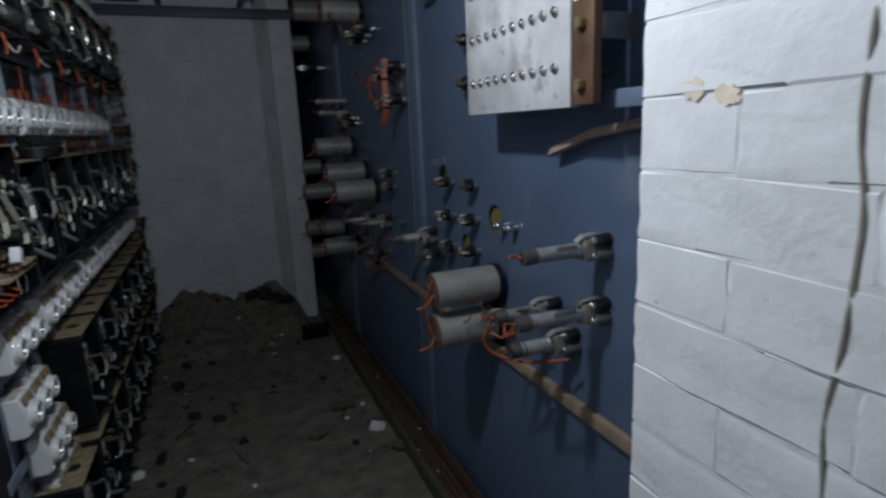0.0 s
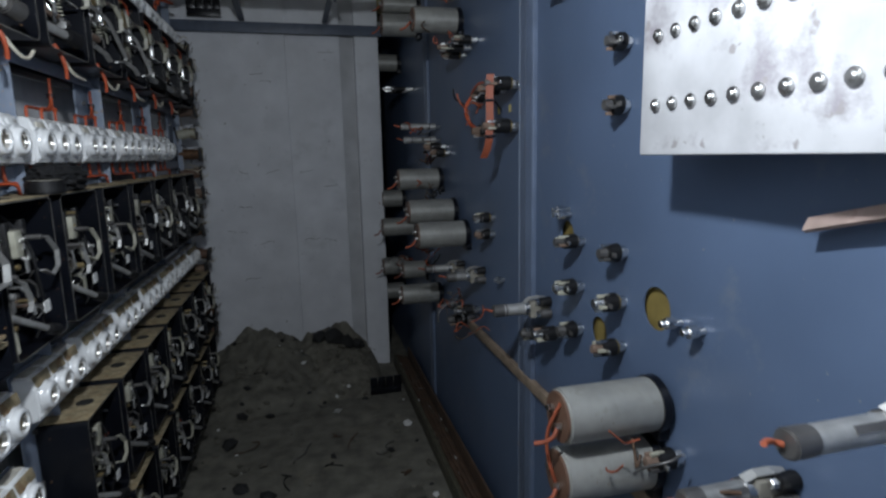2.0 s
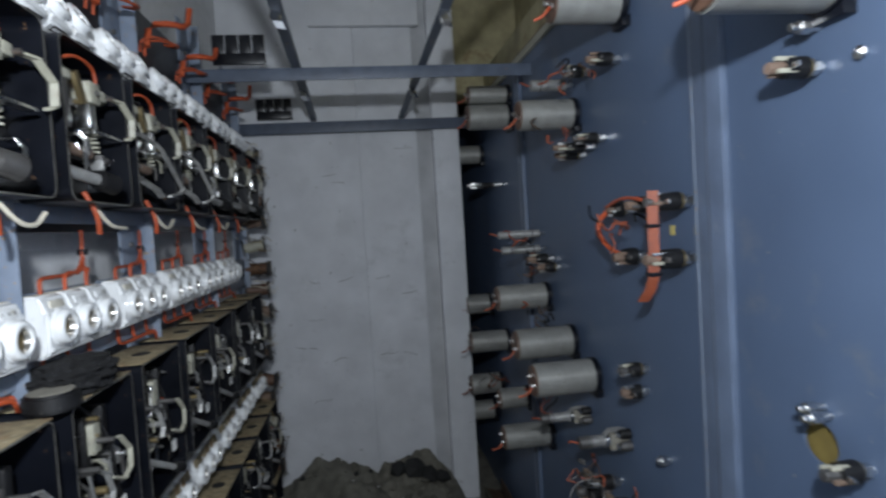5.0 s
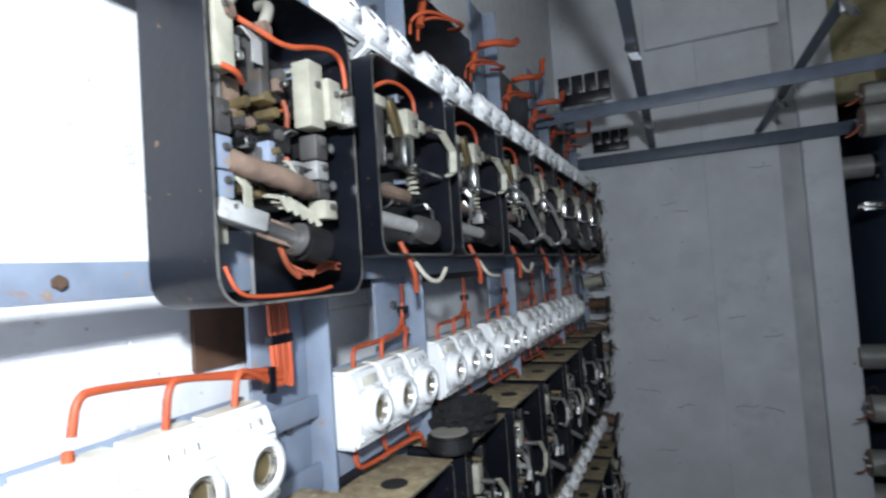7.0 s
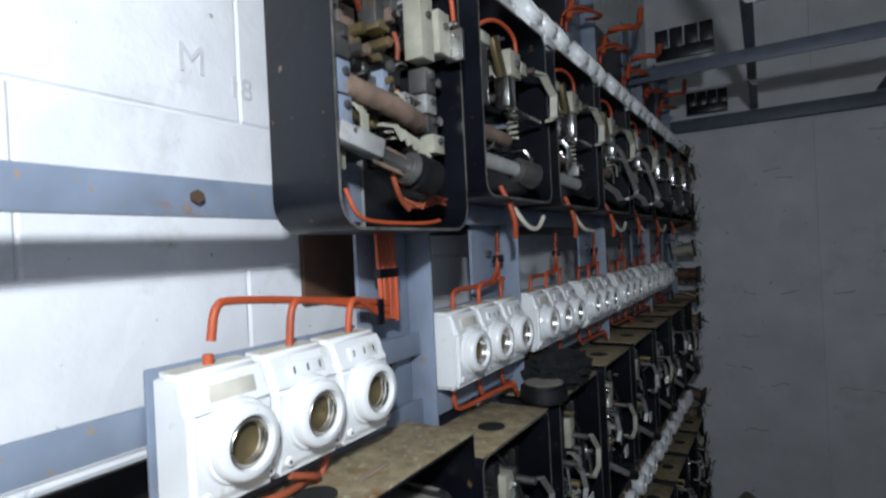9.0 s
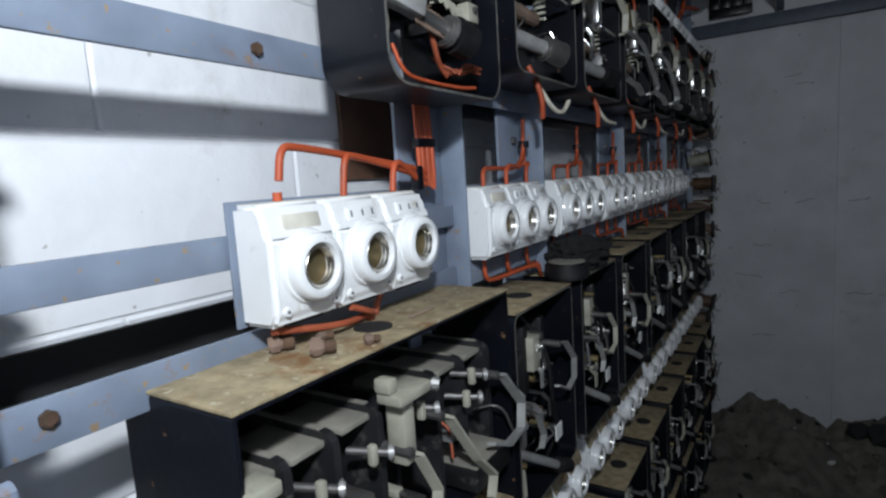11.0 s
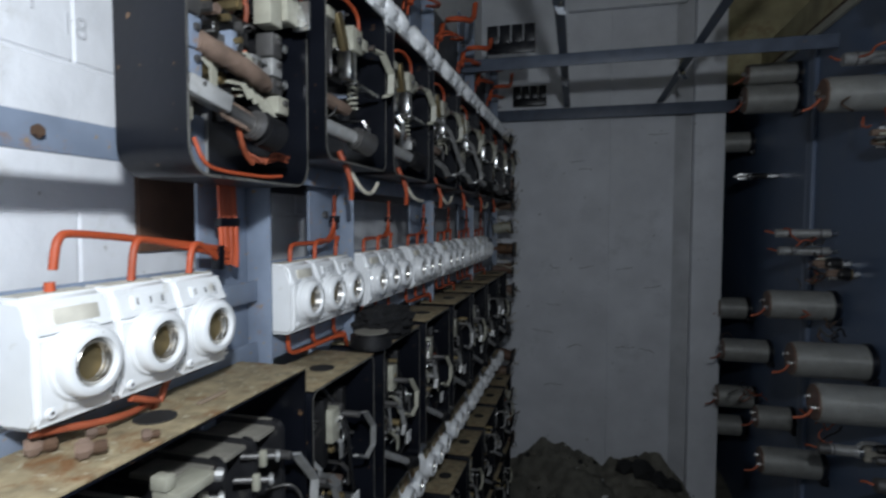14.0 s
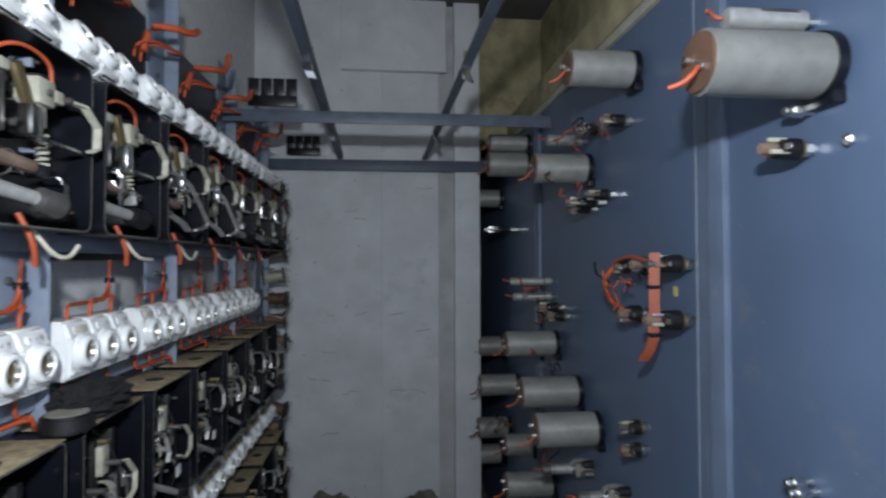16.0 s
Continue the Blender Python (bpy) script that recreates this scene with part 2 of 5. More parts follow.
def strip(bm, points, across, width, thick=0.002):
    """A flat bar bent along the points; across is the direction of its width."""
    a = Vector(across).normalized() * width / 2
    pts = [Vector(p) for p in points]
    loops = []
    for k, p in enumerate(pts):
        d = (pts[min(k + 1, len(pts) - 1)] - pts[max(k - 1, 0)]).normalized()
        n = d.cross(a).normalized() * thick / 2
        loops.append([bm.verts.new(p + s * a + q * n) for s, q in ((1, 1), (-1, 1), (-1, -1), (1, -1))])
    for u, v in zip(loops, loops[1:]):
        for j in range(4):
            bm.faces.new((u[j], u[(j + 1) % 4], v[(j + 1) % 4], v[j]))
    bm.faces.new(loops[0][::-1]), bm.faces.new(loops[-1])


def prism(bm, outline, axis, a0, a1):
    """An outline in the two other axes, pushed along axis from a0 to a1."""
    def at(p, a):
        q = list(p)
        q.insert(axis, a)
        return q
    low, high = [bm.verts.new(at(p, a0)) for p in outline], [bm.verts.new(at(p, a1)) for p in outline]
    k = len(outline)
    for j in range(k):
        bm.faces.new((low[j], low[(j + 1) % k], high[(j + 1) % k], high[j]))
    bm.faces.new(low[::-1]), bm.faces.new(high)
    bmesh.ops.recalc_face_normals(bm, faces=bm.faces[:])


def mesh_of(name, bm, material, smooth_angle=28):
    bmesh.ops.recalc_face_normals(bm, faces=bm.faces[:])
    me = bpy.data.meshes.new(name)
    for f in bm.faces:
        f.smooth = True
    soft_layer = bm.faces.layers.int.get("soft")
    for e in bm.edges:
        if len(e.link_faces) == 2 and e.calc_face_angle(0) > radians(smooth_angle):
            e.smooth = bool(soft_layer and all(f[soft_layer] for f in e.link_faces))
    bm.to_mesh(me)
    bm.free()
    me.materials.append(material)
    return me


def part(name, bm, material, parent=None, label="", angle=28):
    ob = new(name, mesh_of(name, bm, material, angle))
    ob.parent = parent
    if label:
        tagged(ob, label)
    return ob


def thing(name, label, category, group="", kind="", at=None):
    ob = new(name)
    ob.empty_display_size = 0.05
    if at is not None:
        ob.matrix_world = at
    return tagged(ob, label, category, group, kind)


def setting(name, bm, material, label, category="structure"):
    return tagged(part(name, bm, material), label, category, kind="structure")


def made(fn, *args, **kw):
    bm = bmesh.new()
    fn(bm, *args, **kw)
    return bm


rng = random.Random(7)

# ---------------------------------------------------------------- structure
X_WALL, X_PANEL, X_EAST, Y_END, Y_SOUTH, Z_TOP = -0.15, 1.10, 1.34, 4.52, -0.35, 2.75

bm = bmesh.new()
nx, ny = 44, 140
grid = [[None] * (ny + 1) for _ in range(nx + 1)]
for i in range(nx + 1):
    for j in range(ny + 1):
        x, y = -0.16 + i * 1.55 / nx, Y_SOUTH - 0.05 + j * 5.95 / ny
        n1 = noise.fractal((x * 5, y * 5, 0), 1.0, 2.0, 4)
        n2 = noise.fractal((x * 22, y * 22, 3), 1.0, 2.0, 3)
        grid[i][j] = bm.verts.new((x, y, 0.004 + 0.010 * n1 + 0.005 * n2))
for i in range(nx):
    for j in range(ny):
        bm.faces.new((grid[i][j], grid[i + 1][j], grid[i + 1][j + 1], grid[i][j + 1]))
setting("floor", bm, DIRT, "dirt covered concrete floor strewn with dust and rubble", "floor")

setting("ceiling", made(box, -0.3, 1.5, Y_SOUTH - 0.15, 5.6, Z_TOP, Z_TOP + 0.15), CEILING, "plain grey concrete ceiling slab", "ceiling")
setting("wall_west", made(box, -0.32, X_WALL - 0.0028, Y_SOUTH, Y_END, 0, Z_TOP), MORTAR, "white painted brick wall behind the relay frame", "wall")
# Added wall, out of view; closes the aisle and returns little light.
setting("wall_south", made(box, -0.32, 1.5, Y_SOUTH - 0.12, Y_SOUTH, 0, Z_TOP), CEILING, "added dark wall closing the unseen south end of the aisle", "wall")
setting("wall_east", made(box, X_EAST, X_EAST + 0.12, Y_SOUTH, 5.6, 0, Z_TOP), OCHRE, "stained ochre yellow wall behind the blue panels", "wall")
end = setting("wall_north", made(box, -0.32, 0.474, Y_END, Y_END + 0.18, 0, Z_TOP, 0.003), PLASTER, "grey plastered end wall with hairline cracks", "wall")
part("slab", made(box, 0.4745, 0.762, Y_END + 0.008, Y_END + 0.18, 0, Z_TOP, 0.003), PLASTER, end)
part("recess", made(box, 0.7625, 0.840, Y_END + 0.03, Y_END + 0.18, 0, Z_TOP), PLASTER_SHADE, end)
part("corner_strip", made(box, 0.8405, 0.970, Y_END - 0.02, Y_END + 0.18, 0, Z_TOP, 0.004), PLASTER, end)
part("return_wall", made(box, 0.85, X_EAST, 5.45, 5.58, 0, Z_TOP), OCHRE, end)
part("upper_return", made(box, 0.9705, X_EAST - 0.001, 4.66, 4.72, 2.04, Z_TOP - 0.001), OCHRE, end)
part("cheek", made(box, 0.85, 0.962, Y_END + 0.181, 5.4495, 0, Z_TOP), PLASTER, end)
part("lintel", made(box, 0.27, 0.80, Y_END - 0.035, Y_END - 0.0005, 2.385, Z_TOP - 0.001, 0.006), PLASTER, end)
pillar = setting("wall_pier", made(box, 0.886, 1.20, Y_SOUTH, 1.369, 0, Z_TOP), MORTAR, "white painted brick pier with uneven joints and an orange stain", "wall")

# ---------------------------------------------------------------- left frame of steel bars


def bar(parent, x0, x1, y0, y1, z0, z1, material=None):
    return part("bar", made(box, x0, x1, y0, y1, z0, z1, 0.0015), material or STEEL_BLUE, parent)


rack = thing("steel_rack", "blue grey painted steel rack with rust spots before the brick wall", "rack")
for y in (1.800, 2.338, 2.60, 3.12, 3.65, 4.18):
    post = part("post", made(box, -0.062, -0.057, y - 0.048, y + 0.048, 0, 2.1, 0.001), STEEL_BLUE, rack)
    part("flange", made(box, -0.0569, -0.022, y + 0.044, y + 0.048, 0, 2.1, 0.001), STEEL_BLUE, post)
    for z in [0.2 + 0.12 * k for k in range(16)]:
        part("bolt", made(rod, (-0.0569, y, z), (-0.050, y, z), 0.006, 6), DARK_STEEL, post)
for z0, z1, y0 in ((1.444, 1.474, 1.2), (1.285, 1.312, 1.2), (1.200, 1.232, 1.2), (0.86, 0.90, 1.9), (0.70, 0.73, 2.2), (1.76, 1.79, 2.2), (0.48, 0.51, 2.2)):
    for a, b in ((y0, 2.38), (2.388, 4.2)):
        bar(rack, -0.045, -0.040, a, b, z0, z1)
for y in (1.55, 1.70, 1.905, 2.086):
    for z in (1.459, 1.22):
        part("bolt", made(rod, (-0.040, y, z), (-0.0345, y, z), 0.0055, 6, None, 0.001), RUST, rack)
upright = part("upright", made(box, -0.030, -0.026, 1.795, 1.8618, 0.2, 2.1, 0.001), STEEL_BLUE, rack, "worn angle upright with heavy bolts")
part("upright_flange", made(box, -0.0255, 0.004, 1.8575, 1.8618, 0.2, 2.1, 0.001), STEEL_BLUE, upright)
for k in range(7):
    z = 0.93 + 0.075 * k
    part("lug", made(box, -0.0258, -0.006, 1.815, 1.843, z, z + 0.030, 0.003), STEEL_BLUE, upright)
    part("nut", made(rod, (-0.006, 1.829, z + 0.015), (0.004, 1.829, z + 0.015), 0.009, 6, None, 0.0015), DUSTY if k % 2 else STEEL_BLUE, upright)
    part("bolt", made(rod, (-0.014, 1.862, z + 0.04), (-0.014, 1.876, z + 0.04), 0.008, 6, None, 0.001), STEEL_BLUE, upright)
# Flat black strip on the wall; the slot's dark is put in colour.
slot_dark = tagged(part("wall_slot_dark", made(box, X_WALL - 0.004, X_WALL + 0.0055, 1.0, 2.22, 1.203, 1.238), BLACK_AND_GAP_DARK), "black strip as the dark of an open slot between wall courses", "wall slot", kind="structure")

tagged(part("back_board", made(box, X_WALL + 0.0005, X_WALL + 0.007, 2.295, 2.44, 1.352, 1.72, 0.001), PAXOLIN), "dark brown board on the white wall behind the large relay", "board", kind="structure")

# ---------------------------------------------------------------- fuse blocks
POLE, FUSE_H, FUSE_D = 0.0715, 0.095, 0.042


def fuse_block(label, poles=3, dusty=False):
    """Three screw-in fuse bases on one plate; origin at the bottom front corner of the first pole."""
    f = thing("fuse_block", label, "fuse block", "fuse blocks of the relay frame")
    part("backplate", made(box, -FUSE_D - 0.0035, -FUSE_D - 0.0005, -0.002, poles * POLE + 0.001, -0.002, FUSE_H + 0.003, 0.0008), STEEL_BLUE, f)
    for k in range(poles):
        y0, y1 = k * POLE + 0.0008, (k + 1) * POLE - 0.0008
        bm = bmesh.new()
        prism(bm, [(-FUSE_D, 0), (-0.006, 0), (-0.002, 0.006), (0, 0.016), (0, 0.069), (-0.003, 0.072), (-0.007, 0.088), (-0.013, FUSE_H), (-FUSE_D, FUSE_H)], 1, y0, y1)
        bmesh.ops.bevel(bm, geom=bm.edges[:], offset=0.0042, segments=3, affect="EDGES")
        body = part("pole", bm, PORCELAIN, f, angle=40)
        yc, zc = (y0 + y1) / 2 + 0.002, 0.044
        bm = bmesh.new()
        rod(bm, (-0.004, yc, zc), (0.0035, yc, zc), 0.0315, 32, 0.0285)
        part("boss", bm, PORCELAIN, body, angle=40)
        bm = bmesh.new()
        ring(bm, (0.0025, yc, zc), (1, 0, 0), 0.0265, 0.0180, 0.0125, 32)
        part("collar", bm, PORCELAIN, body, angle=50)
        bm = bmesh.new()
        for j in range(4):
            ring(bm, (0.0036 + 0.0023 * j, yc, zc), (1, 0, 0), 0.0179, 0.0138 if j % 2 else 0.0160, 0.0021, 24)
        part("screw_shell", bm, THREAD, body)
        part("contact", made(rod, (0.0028, yc, zc), (0.0042, yc, zc), 0.0145, 16), BRASS, body)
        slope = Matrix.Translation((-0.0046, yc, 0.0802)) @ Matrix.Rotation(radians(-14.0), 4, "Y")
        plate = part("name_strip", made(box, -0.0010, 0.0016, -0.019, 0.019, -0.0062, 0.0058, 0.0006, slope), GRIME if k == 0 else PORCELAIN, body)
        if k:
            for a in (-0.015, -0.0005, 0.013):
                part("mark", made(box, 0.0014, 0.0019, a, a + 0.0016, -0.003, 0.003, 0, slope), BLACK_AND_GAP_DARK, plate)
        for s in (-1, 1):
            part("screw", made(rod, (-0.0015, yc + s * 0.026, 0.0125), (0.0012, yc + s * 0.026, 0.0125), 0.0042, 12, 0.0034), PORCELAIN, body)
            part("screw_slot", made(rod, (0.0012, yc + s * 0.026, 0.0125), (0.0016, yc + s * 0.026, 0.0125), 0.0014, 8), DARK_STEEL, body)
        for j in range(2):
            # Solid black bars paint the dark inside the wire slots.
            part("slot", made(box, -0.038 + 0.017 * j, -0.026 + 0.017 * j, y0 + 0.014, y1 - 0.014, -0.0008, 0.0008), BLACK_AND_GAP_DARK, body)
            part("slot_rib", made(box, -0.034 + 0.017 * j, -0.030 + 0.017 * j, y0 + 0.018, y1 - 0.018, -0.0016, -0.0009), PORCELAIN, body)
        if dusty:
            part("dust_slope", made(box, -0.0006, 0.0022, -0.031, 0.031, -0.010, 0.012, 0.0005, slope), DUSTY, body, "brown dust on the sloping face")
        part("dust", made(box, -FUSE_D + 0.004, -0.0175, y0 + 0.004, y1 - 0.004, FUSE_H, FUSE_H + 0.0008), GRIME, body)
    return f


WHITE_FUSE = "white porcelain triple fuse base with empty brass sockets"
fuse = fuse_block(WHITE_FUSE + ", dust on top")
fuse.matrix_world = pose(0.0, 2.400, 1.237)
for k in range(1, 6):
    copy_thing(fuse, pose(0.0, 2.400 + 0.26 * k, 1.237, 0, 0, 0))
first_fuse = copy_thing(fuse, pose(0.008, 2.040, 1.240))
high_fuse = fuse_block("white porcelain triple fuse base high up, tilted back on the rack")
high_fuse.matrix_world = pose(0.020, 2.385, 1.757, 0, -30, 0)
for k in range(1, 7):
    copy_thing(high_fuse, pose(0.020, 2.385 + 0.26 * k, 1.757, 0, -30, 0))
low_fuse = fuse_block("dust covered white triple fuse base low on the rack", dusty=True)
low_fuse.matrix_world = pose(0.0, 2.24, 0.735)
for k in range(1, 8):
    copy_thing(low_fuse, pose(0.0, 2.26 + 0.25 * k, 0.735))
for y, z in ((2.25, 0.580), (2.33, 0.440), (2.37, 0.300)):
    copy_thing(low_fuse, pose(0.0, y, z))

# ---------------------------------------------------------------- relay innards


def c_arm(parent, x, pts, w=0.013, thick=0.0042, material=None, label=""):
    """A folded flat contact bar that follows crisp bends across the front of its box."""
    bm = bmesh.new()
    strip(bm, [(x + dx, y, z) for y, z, dx in pts], (1, 0.25, 0.1), w, thick)
    p = part("contact_arm", bm, material or ALU, parent, label, angle=8)
    y, z, dx = pts[0]
    part("screw", made(rod, (x + dx - 0.030, y, z), (x + dx + 0.009, y, z), 0.0048, 8, None, 0.001), DARK_STEEL, p)
    return p


def bolt(parent, x0, x1, y, z, r=0.005, material=None):
    return part("terminal_screw", made(rod, (x0, y, z), (x1, y, z), r, 8, None, r * 0.2), material or NICKEL, parent)


def large_innards(f, w, h, d):
    """The relay that hangs first in the row: blocks, stacks, scorched bar, plunger and leads."""
    for y0, y1, z0, z1, x1, m, label in ((0.136, 0.160, 0.176, 0.246, 0.074, CREAM, "cream contact block"), (0.1605, 0.184, 0.186, 0.232, 0.080, CREAM, ""), (0.022, 0.043, 0.205, 0.292, 0.066, CREAM, "tall cream contact block"),
                                         (0.0435, 0.056, 0.228, 0.243, 0.060, ALU, ""), (0.018, 0.036, 0.148, 0.178, 0.064, DARK_STEEL, ""), (0.018, 0.036, 0.117, 0.146, 0.064, STEEL_BLUE, "blue grey contact stack"),
                                         (0.018, 0.036, 0.092, 0.1155, 0.064, STEEL_BLUE, ""), (0.018, 0.038, 0.072, 0.090, 0.070, ALU, ""), (0.152, 0.172, 0.146, 0.172, 0.066, DARK_STEEL, ""), (0.152, 0.172, 0.124, 0.144, 0.066, ALU, ""),
                                         (0.152, 0.172, 0.104, 0.122, 0.066, DARK_STEEL, ""), (0.156, 0.178, 0.082, 0.102, 0.070, CREAM, ""), (0.080, 0.093, 0.196, 0.262, 0.060, DARK_STEEL, "grey upright core bar"), (0.078, 0.096, 0.190, 0.1955, 0.064, BRASS, ""),
                                         (0.090, 0.136, 0.202, 0.226, 0.044, BAKELITE, ""), (0.062, 0.136, 0.150, 0.178, 0.046, BAKELITE, ""), (0.075, 0.118, 0.130, 0.148, 0.052, DARK_STEEL, "sooty coil clamp"), (0.040, 0.074, 0.182, 0.215, 0.040, BURNT, ""),
                                         (0.118, 0.150, 0.134, 0.139, 0.062, ALU, ""), (0.118, 0.127, 0.112, 0.133, 0.068, NICKEL, "bright contact tongue")):
        blk = part("contact_block" if m in (CREAM, BAKELITE) else "contact_plate", made(box, x1 - 0.022, x1, y0, y1, z0, z1, 0.0014), m, f, label)
        part("stem", made(box, 0.003, x1 - 0.0222, y0 + 0.3 * (y1 - y0), y1 - 0.3 * (y1 - y0), z0 + 0.2 * (z1 - z0), z1 - 0.2 * (z1 - z0)), BAKELITE, blk)
        if y1 - y0 > 0.015 and z1 - z0 > 0.014:
            bolt(blk, x1, x1 + 0.004, (y0 + y1) / 2, z0 + 0.65 * (z1 - z0), 0.0035, DARK_STEEL)
    for k, z in enumerate((0.222, 0.210, 0.198)):
        bolt(f, 0.07, 0.088 - 0.004 * k, 0.186, z, 0.0032, NICKEL)
    part("contact_tongue", made(box, 0.072, 0.094, 0.1845, 0.190, 0.182, 0.216, 0.001), NICKEL, f, "bright tongue beside the cream block")
    for y, z, m in ((0.059, 0.184, BRASS), (0.099, 0.183, BRASS), (0.064, 0.166, BURNT), (0.060, 0.148, NICKEL), (0.098, 0.142, NICKEL), (0.088, 0.196, BRASS), (0.186, 0.163, NICKEL), (0.186, 0.121, NICKEL)):
        bolt(f, 0.035, 0.062, y, z, 0.0055, m)
    bm = bmesh.new()
    wire(bm, [(0.060, 0.032, 0.126), (0.066, 0.060, 0.121), (0.068, 0.090, 0.117), (0.066, 0.122, 0.113), (0.060, 0.142, 0.112)], 0.0105, 12, 2)
    for v in bm.verts:
        v.co += Vector((0, 0, 0.0025 * noise.noise(v.co * 90)))
    part("scorched_bar", bm, BURNT, f, "scorched brown flaking ceramic bar")
    body = part("plunger", made(box, -0.008, 0.008, -0.024, 0.024, -0.009, 0.009, 0.002, Matrix.Translation((0.068, 0.036, 0.077)) @ Matrix.Rotation(radians(-16), 4, "X") @ Matrix.Rotation(radians(-14), 4, "Z")), ALU, f, "flat aluminium plunger slide")
    bm = bmesh.new()
    a, b = Vector((0.070, 0.058, 0.069)), Vector((0.078, 0.090, 0.059))
    wire(bm, [a.lerp(b, k / 64) + Vector((0, 0.0095 * math.cos(k * 0.785), 0.0095 * math.sin(k * 0.785))) for k in range(65)], 0.0018, 5, 0)
    part("coil_spring", bm, BURNT, body, "rusty coil spring")
    part("spring_core", made(rod, tuple(a), tuple(b), 0.0075, 12), DARK_STEEL, body)
    part("collar", made(rod, (0.078, 0.090, 0.059), (0.080, 0.098, 0.0565), 0.015, 18, 0.017, 0.002), DARK_STEEL, body)
    part("knob", made(rod, (0.080, 0.0985, 0.0565), (0.087, 0.128, 0.049), 0.0185, 24, 0.0170, 0.004), BAKELITE, body, "black moulded knob")
    for k in range(5):
        bm = bmesh.new()
        strip(bm, [(0.060, 0.078 + 0.010 * k, 0.100 - 0.005 * (k % 3)), (0.074, 0.084 + 0.011 * k, 0.097 - 0.003 * k), (0.078, 0.090 + 0.011 * k, 0.084 - 0.003 * k)], (0, 1, 0.4), 0.007, 0.0016)
        part("spring_leaf", bm, CREAM, f, "dusty bent contact leaf", angle=10)
    for y in (0.040, 0.086):
        part("sleeve", made(wire, [(0.060, y, 0.262), (0.064, y + 0.004, 0.275), (0.058, y + 0.014, 0.290), (0.040, y + 0.020, 0.296)], 0.0058, 9, 2), DUST_GREY, f, "grey cable sleeve")
        part("sleeve_nut", made(rod, (0.056, y - 0.002, 0.259), (0.068, y, 0.259), 0.0085, 8, None, 0.0015), BURNT, f)
    part("lead", made(wire, [(0.056, 0.045, 0.262), (0.066, 0.075, 0.254), (0.072, 0.105, 0.246), (0.074, 0.150, 0.262), (0.076, 0.185, 0.268), (0.076, 0.199, 0.255), (0.076, 0.200, 0.205)], 0.0029, 8, 3), ORANGE, f, "thick orange lead")
    part("lead", made(wire, [(0.066, 0.026, 0.206), (0.070, 0.040, 0.203), (0.060, 0.056, 0.200)], 0.0030, 6, 2), ORANGE, f)
    for z0, z1 in ((0.178, 0.205), (0.112, 0.146)):
        part("lead", made(wire, [(0.044, 0.130, z1), (0.048, 0.131, (z0 + z1) / 2), (0.044, 0.134, z0)], 0.0030, 6, 2), ORANGE_DULL, f)
    part("lead", made(wire, [(0.070, 0.078, 0.060), (0.066, 0.090, 0.044), (0.060, 0.106, 0.030), (0.058, 0.122, 0.022)], 0.0030, 6, 2), ORANGE_DULL, f)
    for k in range(7):
        bm = bmesh.new()
        wire(bm, [(0.050 + 0.003 * k, 0.108 + 0.004 * k, 0.040 - 0.003 * k), (0.060 + 0.002 * k, 0.124 + 0.003 * (k % 3), 0.022 + 0.004 * (k % 2)), (0.066, 0.150, 0.026 + 0.002 * k), (0.070, 0.168 + 0.003 * (k % 4), 0.034 - 0.003 * (k % 3))], 0.0014, 5)
        part("frayed_lead", bm, ORANGE_DULL, f)
    part("rim_lead", made(wire, [(0.072, 0.012, 0.034), (0.0755, 0.020, 0.012), (0.0765, 0.040, 0.0062), (0.0765, 0.120, 0.0062), (0.0760, 0.150, 0.010)], 0.0020), ORANGE, f, "orange lead along the rim")
    # Blue grey plate added in place of an opening to the lit post.
    part("opening_plate", made(box, 0.003, 0.008, 0.070, 0.110, 0.012, 0.072, 0.001), STEEL_BLUE, f)
    part("back_seam", made(box, 0.003, 0.010, 0.1105, 0.1125, 0.006, 0.076, 0.0005), ALU, f)
    bolt(f, 0.003, 0.020, 0.040, 0.038, 0.0075, CREAM)


